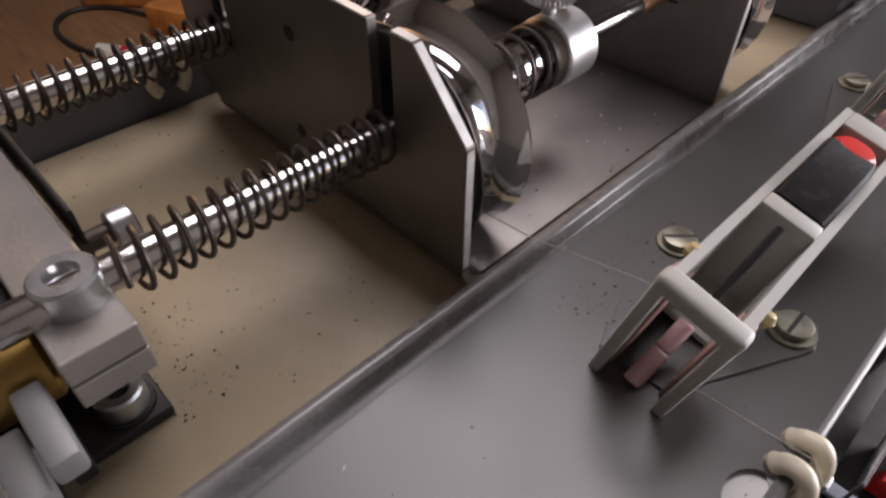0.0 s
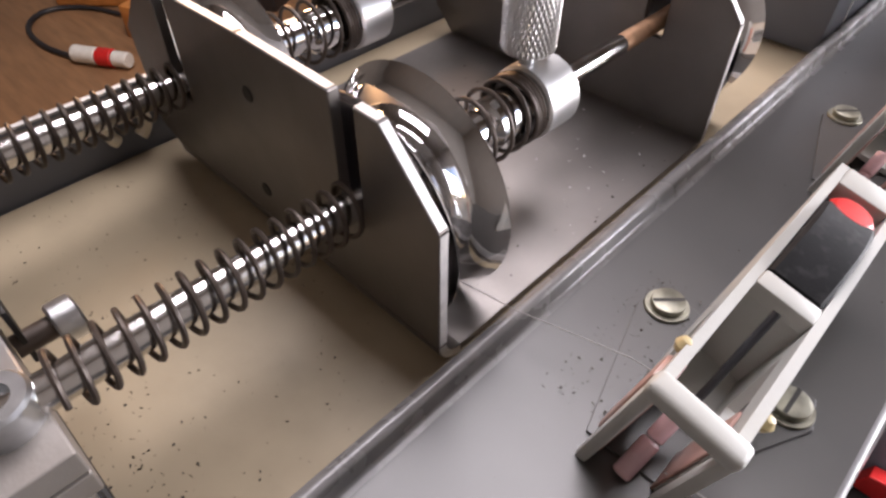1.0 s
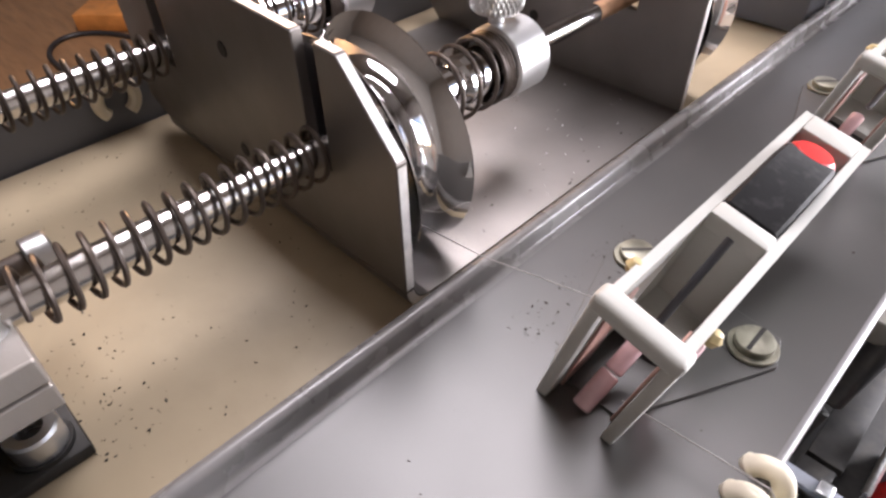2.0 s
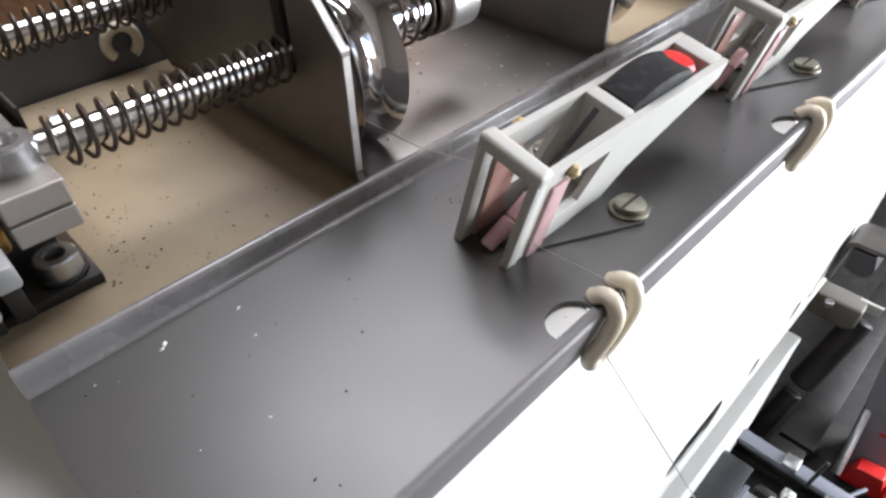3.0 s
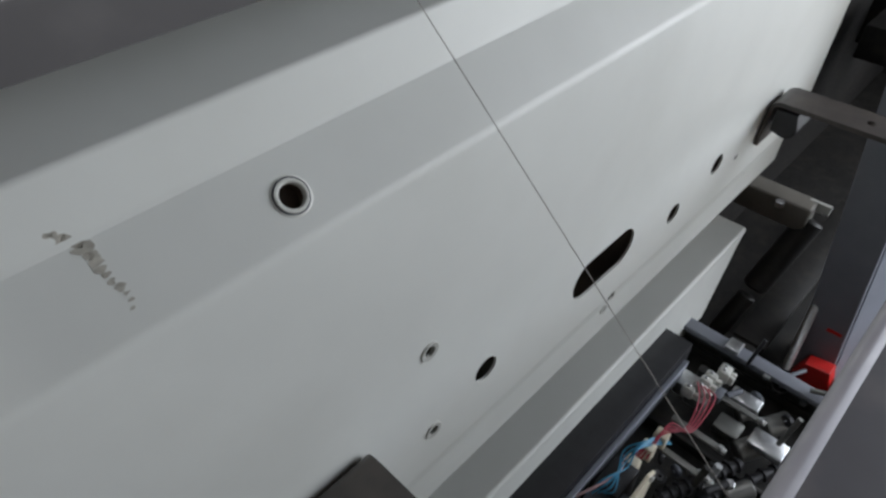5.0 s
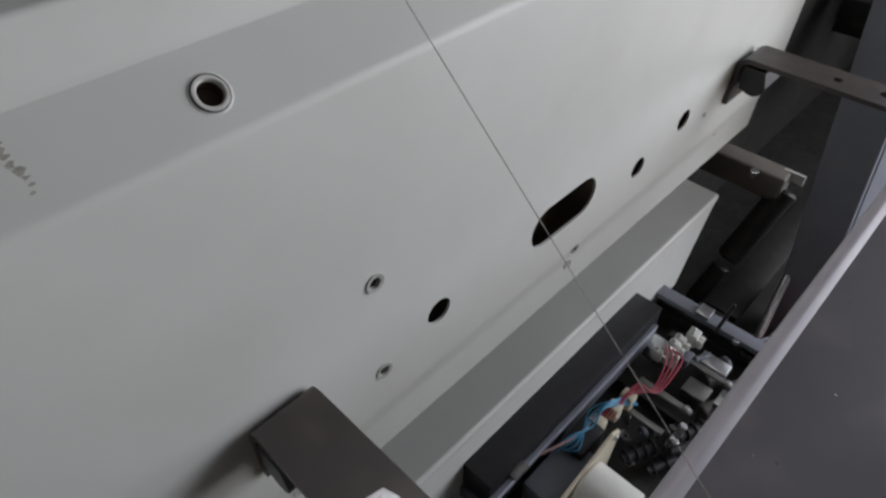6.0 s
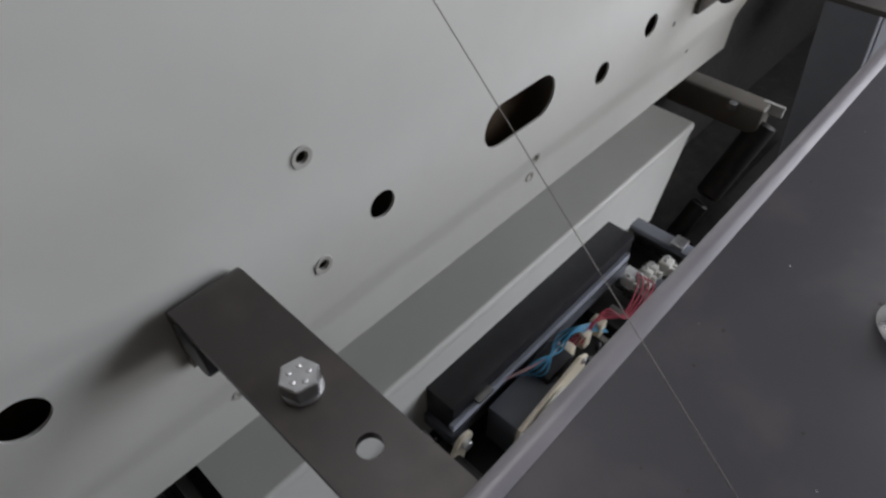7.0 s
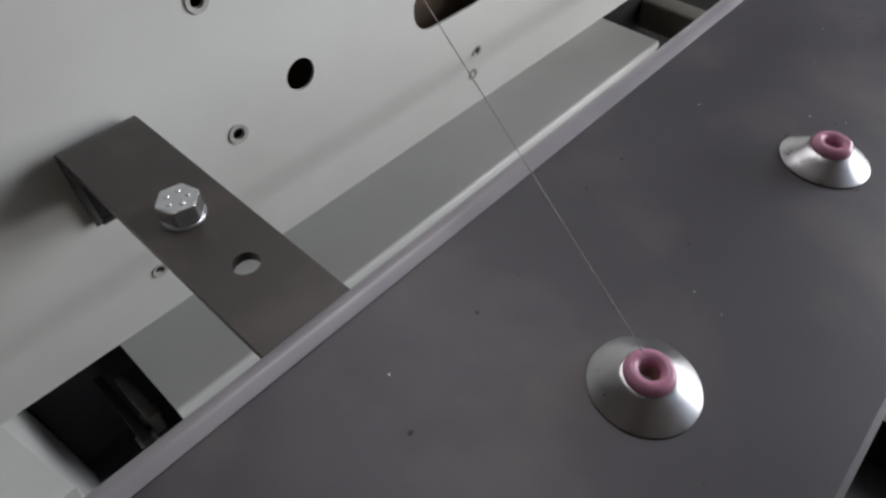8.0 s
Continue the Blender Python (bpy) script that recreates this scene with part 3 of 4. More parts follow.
def cap_screw(p, axis, r, h, parent):
    bm = lathe([(0, h * 0.45), (r * 0.5, h * 0.45), (r * 0.52, h), (r * 0.9, h), (r, h * 0.9), (r, 0), (0, 0)], p, axis, 32)
    ob = part("socket_screw", bm, M_BOLT, parent, "galvanised hexagon socket screw")
    q = bmesh.new()
    rot = Vector((0, 0, 1)).rotation_difference(Vector(axis).normalized()).to_matrix()
    vs = [q.verts.new(Vector(p) + rot @ Vector((0.5 * r * math.cos(math.pi * k / 3), 0.5 * r * math.sin(math.pi * k / 3), h * 0.5))) for k in range(6)]
    q.faces.new(vs)
    part("socket", q, M_BLACK, ob, "dark socket")
    return ob


cap_screw((-0.1005, 0.0562, 0.1478), (0, 0, 1), 0.0074, 0.0078, cb)
part("stud", cyl((-0.1275, 0.0635, 0.1393), (0, 1, 0), 0.003, 0.012, 16), M_SPRING, cb, "threaded stud")
part("stud_head", cyl((-0.1275, 0.0725, 0.1393), (0, 1, 0), 0.0056, 0.0065, 24, 0.0006), M_BOLT, cb)
part("brass_bush", cyl((-0.105, 0.026, 0.132), (0, 1, 0), 0.0095, 0.0195, 28, 0.001), M_BRASS, cb, "dull brass bush")
cb.location += Vector((-0.015, 0.0055, -0.0153))
foot = thing("base_plate", (-0.12, 0.05, 0.097), "greasy dark steel plate screwed to the cream bed", "plate")
part("foot_plate", box(-0.15, -0.0975, 0.026, 0.0645, 0.0972, 0.1012, 0.0008), M_DARK, foot)
part("foot_web", box(-0.15, -0.118, 0.024, 0.060, 0.1012, 0.1322, 0.001), M_DARK, foot)
cap_screw((-0.1055, 0.0560, 0.1018), (0, 0, 1), 0.0062, 0.0072, foot)
part("screw_washer", lathe([(0.003, 0), (0.0072, 0), (0.0074, 0.0006), (0.0072, 0.0014), (0.003, 0.0014)], (-0.1055, 0.0560, 0.1010), (0, 0, 1), 28), M_DARK, foot)
foot.location += Vector((-0.007, 0.003, -0.0052))
lb = thing("stop_block", (-0.1, 0.03, 0.097), "small grey metal block with rounded corners on an added stem", "block")
part("block_body", box(-0.095, -0.0718, 0.0362, 0.0428, 0.1215, 0.1288, 0.0012, 2), M_CAST, lb)
# Dark stem added as a rest, coloured like the shade under the block.
part("block_stem", box(-0.100, -0.085, 0.0370, 0.0420, 0.1012, 0.1214, 0.0006), M_DARK, lb, "dark stem added in the shade under the block")
lb2 = thing("stop_block", (-0.12, 0.03, 0.0975), "small grey metal block with rounded corners on an added stem", "block")
part("block_body", box(-0.094, -0.0735, 0.0275, 0.0350, 0.1130, 0.1205, 0.0014, 2), M_CAST, lb2)
part("block_stem", box(-0.099, -0.084, 0.0290, 0.0340, 0.1012, 0.1129, 0.0006), M_DARK, lb2, "dark stem added in the shade under the block")

lb.location += Vector((-0.014, 0.005, -0.0052))
lb2.location += Vector((-0.014, 0.005, -0.0052))

# ---- yarn clips on the rail ----


def yarn_clip(y, first):
    """A grey plastic housing with an open frame in front, a pin, a ribbed black slide and side cheeks."""
    t = thing("yarn_clip", (-0.02, y + 0.05, 0.0966), "grey plastic yarn clip with ribbed black slide and red end", "yarn clip", "yarn clips on the rail")
    z1, x0, x1 = 0.137, -0.0161, 0.0045
    # side cheeks, each with an opening near the front
    low_l, low_r = 0.0950, 0.1000
    gap = [(y + 0.0135, z1 - 0.009), (y + 0.034, z1 - 0.009), (y + 0.026, z1 - 0.026), (y + 0.0135, z1 - 0.026)]
    for xa, zl in ((x0, low_l), (x1 - 0.0026, low_r)):
        side = [(y, z1 - 0.001), (y + 0.1045, z1 - 0.003), (y + 0.1045, z1 - 0.010), (y + 0.055, zl + 0.010), (y + 0.042, zl), (y + 0.0005, zl)]
        part("side_cheek", prism(side, "x", xa, xa + 0.0026, 0.0, None, [gap]), M_HOUSING, t, smooth=False)
    # front frame, an upright open loop leaning a little
    fr = prism([(x0 - 0.0005, low_l), (x0 - 0.0005, z1 + 0.002), (x1 + 0.0005, z1 + 0.002), (x1 + 0.0005, low_r),
                (x1 - 0.0024, low_r), (x1 - 0.0024, z1 - 0.0025), (x0 + 0.0024, z1 - 0.0025), (x0 + 0.0024, low_l)], "y", y - 0.005, y - 0.0005)
    part("front_frame", fr, M_HOUSING, t, smooth=False)
    part("frame_top", box(x0 - 0.001, x1 + 0.001, y - 0.0056, y + 0.0004, z1 - 0.0025, z1 + 0.0026, 0.0016, 3), M_HOUSING, t)
    for xa, zl in ((x0 - 0.0008, low_l), (x1 - 0.0026, low_r)):
        part("frame_post", box(xa, xa + 0.0034, y - 0.0054, y - 0.0002, zl, z1 - 0.0005, 0.0012, 2), M_HOUSING, t)
    # top deck pieces
    part("top_bridge", box(x0 + 0.0026, x1 - 0.0026, y + 0.0405, y + 0.0465, z1 - 0.0065, z1 - 0.0012, 0.0008), M_HOUSING, t)
    part("rear_bridge", box(x0 + 0.0026, x1 - 0.0026, y + 0.0950, y + 0.1045, z1 - 0.009, z1 - 0.0025, 0.0008), M_HOUSING, t)
    part("inner_floor", box(x0 + 0.0026, x1 - 0.0026, y + 0.022, y + 0.060, z1 - 0.036, z1 - 0.034), M_HOUSING, t)
    part("inner_wall", box(x0 + 0.0026, x1 - 0.0026, y + 0.0415, y + 0.044, z1 - 0.034, z1 - 0.0066), M_HOUSING, t)
    part("rear_floor", box(x0 + 0.0026, x1 - 0.0026, y + 0.0465, y + 0.0950, z1 - 0.012, z1 - 0.010), M_BLACK, t)
    part("pin", cyl(((x0 + x1) / 2, y + 0.036, z1 - 0.001), (0.02, -0.75, -0.66), 0.0011, 0.030, 10), M_BLACK, t, "thin black pin")
    # slide with ribs
    bm = bmesh.new()
    n = 30
    ys, ye = y + 0.0475, y + 0.0835
    rows = []
    for k in range(n + 1):
        s = k / n
        yy = ys + (ye - ys) * s
        zz = z1 - 0.0035 + 0.0058 * math.sin(math.pi * (0.12 + 0.76 * s)) + (0.00009 if k % 2 else 0)
        rows.append([bm.verts.new((x, yy, z)) for x, z in ((x0 + 0.0030, z1 - 0.010), (x0 + 0.0030, zz - 0.0010), (x0 + 0.0040, zz), (x1 - 0.0040, zz), (x1 - 0.0030, zz - 0.0010), (x1 - 0.0030, z1 - 0.010))])
    for a, b in zip(rows, rows[1:]):
        for i in range(5):
            bm.faces.new((a[i], a[i + 1], b[i + 1], b[i]))
    bm.faces.new(rows[0])
    bm.faces.new(rows[-1][::-1])
    part("ribbed_slide", bm, M_RUBBER, t, "black ribbed slide", smooth=True)
    part("red_end", lathe([(0, 0.0020), (0.0052, 0.0016), (0.0066, 0.0002), (0.0066, -0.004), (0, -0.004)], ((x0 + x1) / 2, y + 0.0850, z1 - 0.0026), (0, 0.18, 1), 28), M_RED, t, "round red end button")
    # ceramic eyes inside the open frame
    bar0, bar_d = Vector(((x0 + x1) / 2, y - 0.002, 0.0985)), Vector((0.0, 0.80, 0.60))
    part("ceramic_bar", cyl(bar0, bar_d, 0.0026, 0.0115, 18, 0.0005), M_PINK, t, "pink ceramic bar")
    part("ceramic_bar", cyl(bar0 + bar_d * 0.0119, bar_d, 0.0024, 0.0095, 18, 0.0005), M_PINK, t, "pink ceramic bar")
    for xa in (x0 + 0.0031, x1 - 0.0031):
        part("inner_plate", box(xa - 0.0004, xa + 0.0004, y + 0.0005, y + 0.0125, 0.096, z1 - 0.0075, 0.0003), M_COPPER, t, "brownish pink ceramic plate inside the cheek")
    for xa, mm in ((x1 + 0.0002, M_PINK), (x0 - 0.0002, M_COPPER)):
        part("ceramic_plate", box(xa - 0.001, xa + 0.001, y + 0.0035, y + 0.0115, 0.098, z1 - 0.0065, 0.0009), mm, t, "pink ceramic plate glued to the cheek")
    part("glue_blob", lathe([(0, 0.0022), (0.0014, 0.0016), (0.0022, 0), (0.0014, -0.0018), (0, -0.0022)], (x1 + 0.0008, y + 0.0115, z1 - 0.004), (0, 0.3, 1), 12), M_GLUE, t, "yellowed glue")
    part("glue_blob", lathe([(0, 0.0022), (0.0014, 0.0016), (0.0022, 0), (0.0014, -0.0018), (0, -0.0022)], (x0 - 0.0002, y + 0.0125, z1 - 0.003), (0, 0.3, 1), 12), M_GLUE, t, "yellowed glue")
    # the housing leans back over the rail
    for o in t.children:
        for v in o.data.vertices:
            dx, dz = v.co.x - x1, v.co.z - z1
            v.co.x, v.co.z = -0.0081 + 0.972 * dx + 0.235 * dz, 0.1322 - 0.235 * dx + 0.972 * dz
    # foot plate and slotted screws
    part("foot_plate", prism([(-0.0400, y + 0.002), (-0.0185, y + 0.002), (0.0020, y + 0.043), (-0.0010, y + 0.053), (-0.0500, y + 0.0600), (-0.0540, y + 0.050)], "z", 0.0966, 0.0975, 0.0002), M_GREY, t, smooth=False)
    for xs, ys2, turn in ((-0.0055, y + 0.0450, 0.5), (-0.0465, y + 0.0535, 0.25)):
        sc = part("washer", lathe([(0.003, 0), (0.0066, 0), (0.0068, 0.0005), (0.0066, 0.001), (0.003, 0.001)], (xs, ys2, 0.0976), (0, 0, 1), 28), M_TARN, t, "tarnished washer")
        hd = prism(ring_pts(xs, ys2, 0.0052, n=26), "z", 0.0986, 0.1009, 0.0005)
        part("slotted_screw", hd, M_TARN, sc, "tarnished slotted screw")
        c, s = math.cos(turn * math.pi), math.sin(turn * math.pi)
        q = bmesh.new()
        u = Vector((c, s, 0))
        w = Vector((-s, c, 0)) * 0.0006
        vs = [q.verts.new(Vector((xs, ys2, 0.10105)) + u * a + w * b) for a, b in ((-0.0049, -1), (0.0049, -1), (0.0049, 1), (-0.0049, 1))]
        q.faces.new(vs)
        part("screw_slot", q, M_DARK, sc, "dark slot")
    return t


first_clip = yarn_clip(0.1585, True)
for k in range(1, 4):
    copy_thing(first_clip, Matrix.Translation(first_clip.location + Vector((0, PITCH * k, 0))))

# ---- ivory hooks on the rail's lip, with the yarn through the first ----


def yarn_hook(y):
    h = thing("yarn_hook", (0.02, y, 0.075), "chipped ivory ceramic yarn hook clipped over the rail's lip", "thread guide", "yarn hooks on the rail")
    near = [(0.0096, 0.0, 0.0972), (0.0118, 0.0005, 0.0988), (0.0152, 0.0, 0.0990), (0.0177, -0.0008, 0.0950), (0.0172, -0.0030, 0.0880), (0.0152, -0.0058, 0.0800)]
    away = [(0.0160, 0.0035, 0.0800), (0.0174, 0.0068, 0.0880), (0.0178, 0.0088, 0.0945), (0.0154, 0.0096, 0.0990), (0.0120, 0.0096, 0.0988), (0.0098, 0.0092, 0.0972)]
    pts = [(a, y + b, c) for a, b, c in near + [(0.0148, -0.0046, 0.0758), (0.0148, -0.0008, 0.0754)] + away]
    part("loop", tube(glide(pts), 0.0026, 16), M_IVORY, h)
    for p in (pts[0], pts[-1]):
        part("hook_tip", lathe([(0, -0.0027), (0.0018, -0.0020), (0.0029, 0.0), (0.0022, 0.0020), (0, 0.0030)], p, (-0.5, 0, -0.85), 14), M_IVORY, h)
    return h


HOOK_Y = 0.1622
first_hook = yarn_hook(HOOK_Y)
for k in range(1, 4):
    copy_thing(first_hook, Matrix.Translation(first_hook.location + Vector((0, PITCH * k, 0))))

# ---- lower ledge and the gear beside it ----
LEDGE = Matrix.Translation((0.0112, 0.316, -0.4500)) @ Matrix.Scale(1.16, 4)


def tilted(ob):
    ob.matrix_world = LEDGE
    bpy.context.view_layer.update()
    return ob


def lpart(name, bm, material, parent, label="", smooth=True):
    """A part built in the ledge's own measures."""
    ob = finish(bm, name, material, None, label, smooth)
    ob.parent = parent
    return ob


ledge = tilted(thing("cable_duct", (0, 0, 0), "off-white enamelled folded duct under the casing's front", "cable duct"))
# The rear upright is added, mostly hidden, to bounce light under the casing.
prof = [(-0.10, 0.055), (-0.10, 0.0), (-0.003, 0.0)] + arc(-0.003, -0.003, 0.003, 90, 0, 5)[1:] + [(0.0, -0.008)]
ob = sheet(prof, -0.226, 0.417, 0.002, "duct_top", M_WHITE, None)
ob.parent = ledge
lpart("duct_front", prism([(-0.226, -0.0085), (0.413, -0.0085), (0.409, -0.014), (0.374, -0.13), (-0.2, -0.13), (-0.214, -0.03)], "x", -0.0010, 0.0010), M_WHITE, ledge, smooth=False)
lpart("duct_return", box(-0.07, -0.004, -0.205, -0.203, -0.032, -0.030), M_WHITE, ledge)
lpart("inner_box", box(-0.095, -0.006, -0.20, 0.39, -0.16, -0.034, 0.002), M_INNER, ledge)

pb = tilted(thing("power_box", (0, 0, 0), "long black plastic box with a grey rim fixed to the duct", "electrical box"))
lpart("box_body", box(0.0005, 0.034, -0.046, 0.245, -0.082, -0.042, 0.0008), M_BLACK, pb)
lpart("grey_rim", prism([(0.0345, -0.064), (0.0345, -0.058), (0.0400, -0.056), (0.0400, -0.066)], "y", -0.052, 0.232, 0.0004), M_PALE, pb, "pale grey metal rim", smooth=False)
lpart("rim_tab", box(0.032, 0.042, -0.02, 0.0, -0.0570, -0.0535, 0.0005), M_LEAD, pb)
lpart("lower_body", box(0.0005, 0.036, -0.05, 0.245, -0.100, -0.083, 0.001), M_SLATE, pb)

# terminal strip with wires
random.seed(11)
ts = tilted(thing("terminal_strip", (0, 0, 0), "cluster of translucent white terminal blocks on screws", "terminal block"))
for k in range(6):
    y0 = 0.200 + 0.011 * k
    x0 = 0.050 + 0.004 * k + random.uniform(-0.004, 0.006)
    zt = -0.058 + random.uniform(-0.006, 0.004)
    lpart("terminal", box(x0, x0 + 0.013, y0, y0 + 0.008, -0.074, zt, 0.002), M_WHITEP, ts)
    lpart("terminal_lug", box(x0 + 0.013, x0 + 0.019, y0 + 0.002, y0 + 0.006, -0.072, zt - 0.004, 0.001), M_WHITEP, ts)
    lpart("terminal_screw", cyl((x0 + 0.005, y0 + 0.004, zt), (0, 0.2, 1), 0.002, 0.003, 12, 0.0004), M_BOLT, ts, "bright screw")
for k in range(3):
    y0 = 0.085 + 0.022 * k
    lpart("terminal", box(0.052 + 0.003 * k, 0.066 + 0.003 * k, y0, y0 + 0.012, -0.080, -0.060 + random.uniform(-0.004, 0.003), 0.002), M_IVORY, ts)

# small gear between the terminals and the far bar
gt = tilted(thing("gear_train", (0, 0, 0), "crowded small shafts, nuts and wheels, grey and oily", "mechanism"))
random.seed(23)
for k in range(34):
    x, y, z = random.uniform(0.045, 0.16), random.uniform(0.10, 0.33), random.uniform(-0.125, -0.085)
    kind = k % 4
    ax = random.choice(((1, 0.4, 0.1), (0.5, 1, 0), (0.1, 0.2, 1)))
    mm = random.choice((M_LEAD, M_BOLT, M_DARK, M_BLACK, M_SLATE))
    if kind == 0:
        lpart("small_shaft", cyl((x, y, z), ax, random.uniform(0.002, 0.004), random.uniform(0.02, 0.045), 14, 0.0006), mm, gt)
    elif kind == 1:
        r = random.uniform(0.006, 0.011)
        lpart("small_wheel", lathe([(0.002, 0), (r * 0.9, 0), (r, 0.001), (r, 0.004), (r * 0.9, 0.005), (r * 0.6, 0.0035), (0.002, 0.0035)], (x, y, z), ax, 24, closed=True), mm, gt)
    elif kind == 2:
        lpart("hex_nut", prism(hex_pts(x, y, random.uniform(0.006, 0.010), k), "z", z, z + 0.005, 0.0006), M_BOLT, gt, smooth=False)
    else:
        a, b, c = random.uniform(0.006, 0.02), random.uniform(0.005, 0.012), random.uniform(0.003, 0.012)
        lpart("small_tab", box(x - a, x + a, y - b, y + b, z - c, z + c, 0.0012), mm, gt)


def wire(pts, r, material, label):
    w = tilted(thing("loose_wire", (0, 0, 0), label, "wire"))
    lpart("strand", tube(glide(pts), r, 6), material, w)


for k in range(4):
    o = 0.004 * k
    wire([(0.045 + o, 0.03 + o, -0.064), (0.052 + o, 0.05, -0.052 - o / 2), (0.060 - o, 0.075 + o, -0.056), (0.058, 0.095 + o, -0.050), (0.066, 0.12 + o, -0.062), (0.075, 0.14, -0.075)], 0.0009, M_BLUE, "thin blue insulated wire, loosely looped")
for k in range(4):
    o = 0.004 * k
    wire([(0.055 + o, 0.09 + o, -0.066), (0.066, 0.13 + o, -0.055 + o / 2), (0.079 + o / 2, 0.155, -0.058), (0.073 + o, 0.19 + o, -0.052), (0.060 + o, 0.215, -0.058)], 0.0009, M_REDW, "thin red insulated wire, loosely looped")
wire([(0.04, 0.02, -0.062), (0.052, 0.045, -0.055), (0.056, 0.07, -0.060), (0.05, 0.09, -0.066)], 0.0014, M_PINK, "thin pink insulated wire")

# small motor with a flange
mo = tilted(thing("small_motor", (0, 0, 0), "white plastic cylinder motor on a cream flange with screws", "motor"))
lpart("flange", prism([(-0.020, -0.125), (0.085, -0.128), (0.090, -0.055), (0.075, -0.044), (-0.012, -0.064)], "x", 0.079, 0.0825, 0.0006), M_IVORY, mo, smooth=False)
lpart("motor_can", cyl((0.083, 0.034, -0.085), (1, 0, 0), 0.029, 0.05, 40, 0.002), M_WHITEP, mo)
for y, z in ((0.079, -0.052), (-0.012, -0.07), (0.0, -0.118)):
    lpart("flange_screw", cyl((0.0825, y, z), (1, 0, 0), 0.0035, 0.003, 14, 0.0006), M_BOLT, mo, "bright screw")
lpart("gear_box", box(0.044, 0.078, -0.01, 0.06, -0.125, -0.070, 0.002), M_SLATE, mo, "dark gear housing")
lpart("gear_box", box(0.044, 0.070, 0.045, 0.085, -0.11, -0.062, 0.002), M_BLACK, mo, "dark gear housing")

# levers and springs by the near end of the box
lv = tilted(thing("lever_arm", (0, 0, 0), "cream rounded lever on a dark shaft with a bolt", "lever"))
lpart("lever", prism([(-0.075, -0.125), (-0.055, -0.125), (-0.040, -0.085)] + arc(-0.048, -0.076, 0.011, 0, 180, 8) + [(-0.066, -0.09)], "x", 0.046, 0.050, 0.0005), M_IVORY, lv, smooth=False)
lpart("lever_bolt", cyl((0.050, -0.048, -0.076), (1, 0, 0), 0.005, 0.006, 18, 0.0008), M_BOLT, lv)
lpart("shaft", cyl((0.03, -0.065, -0.098), (1, 0, 0), 0.013, 0.085, 24, 0.001), M_DARK, lv)
cs = tilted(thing("coil_spring", (0, 0, 0), "grey coil spring beside the black box", "spring"))
lpart("coil", helix(0.022, -0.078, -0.105, -0.062, 0.006, 0.0012, 8, 14), M_LEAD, cs)
for k, (x, y0, y1, z, r) in enumerate(((0.092, 0.095, 0.20, -0.105, 0.007), (0.115, 0.11, 0.27, -0.12, 0.006))):
    sp = tilted(thing("threaded_spindle", (0, 0, 0), "dark ribbed spindle between the side plates", "spindle"))
    bm = cyl((x, y0, z), (0.45, 1, 0), r * 0.8, y1 - y0, 18)
    for i in range(10):
        s = (i + 0.5) / 10
        bmr = lathe([(r * 0.8, -0.0018), (r * 1.2, -0.001), (r * 1.2, 0.001), (r * 0.8, 0.0018)], (x + 0.45 * (y1 - y0) * s * 0.91, y0 + (y1 - y0) * s * 0.91, z), (0.45, 1, 0), 18, bm)
    lpart("ribbed_shaft", bm, M_BLACK, sp)
for k, (x0, y0, L, z) in enumerate(((0.060, 0.165, 0.060, -0.072), (0.070, 0.130, 0.055, -0.080), (0.065, 0.235, 0.07, -0.085))):
    st = tilted(thing("cross_strip", (0, 0, 0), "small grey metal strip across the gear", "strip"))
    lpart("strip", box(x0, x0 + L, y0, y0 + 0.007, z - 0.003, z, 0.0006), M_LEAD, st)
    lpart("strip_screw", cyl((x0 + L - 0.006, y0 + 0.0035, z), (0, 0, 1), 0.003, 0.003, 12, 0.0005), M_BOLT, st)
for x, y, r, h in ((0.125, 0.21, 0.012, 0.03), (0.14, 0.155, 0.010, 0.03), (0.105, 0.255, 0.009, 0.02), (0.135, 0.26, 0.012, 0.03)):
    rl = tilted(thing("small_roller", (0, 0, 0), "grey metal roller among the gear", "roller"))
    lpart("roller_body", cyl((x, y, -0.12), (0.5, 0.8, 0.15), r, h, 22, 0.0015), M_LEAD, rl)
lpart("axle", cyl((0.10, 0.15, -0.115), (0.7, 0.7, 0), 0.003, 0.05, 12), M_BOLT, tilted(thing("thin_axle", (0, 0, 0), "bright thin steel axle among the gear", "axle")))
gb = tilted(thing("oil_tray", (0, 0, 0), "dark oily sheet-metal tray under the gear", "tray"))
for k in range(4):
    lpart("tray_sheet", box(-0.01, 0.32, -0.20 + 0.13 * k, -0.073 + 0.13 * k, -0.15, -0.135, 0.001), M_DARK, gb)
    lpart("tray_rib", box(-0.01, 0.32, -0.075 + 0.13 * k, -0.070 + 0.13 * k, -0.15, -0.122, 0.001), M_DARK, gb)

# cross bar and the far depth of the machine
xb = thing("cross_bar", (0.14, 0.69, -0.56), "grey flat bar across the open machine", "bar")
part("bar", box(-0.02, 0.32, 0.678, 0.699, -0.569, -0.560, 0.0008), M_POST, xb)
part("bar_web", box(-0.02, 0.32, 0.696, 0.699, -0.62, -0.569), M_LEAD, xb)
far = thing("far_machine", (0.1, 1.2, -0.75), "dark oily machine parts deep below", "machine part")
part("dark_floor", box(-0.5, 0.60, 0.66, 2.2, -0.749, -0.66), M_DARK, far)
part("dark_frame", box(-0.45, -0.13, 0.80, 1.95, -0.66, 0.02, 0.01), M_DARK, far)
part("long_guide", prism([(0.004, -0.62), (0.052, -0.62), (0.052, -0.605), (0.004, -0.605)], "y", 0.80, 1.25, 0.001), M_DARK, far, "long dark grey metal guide")
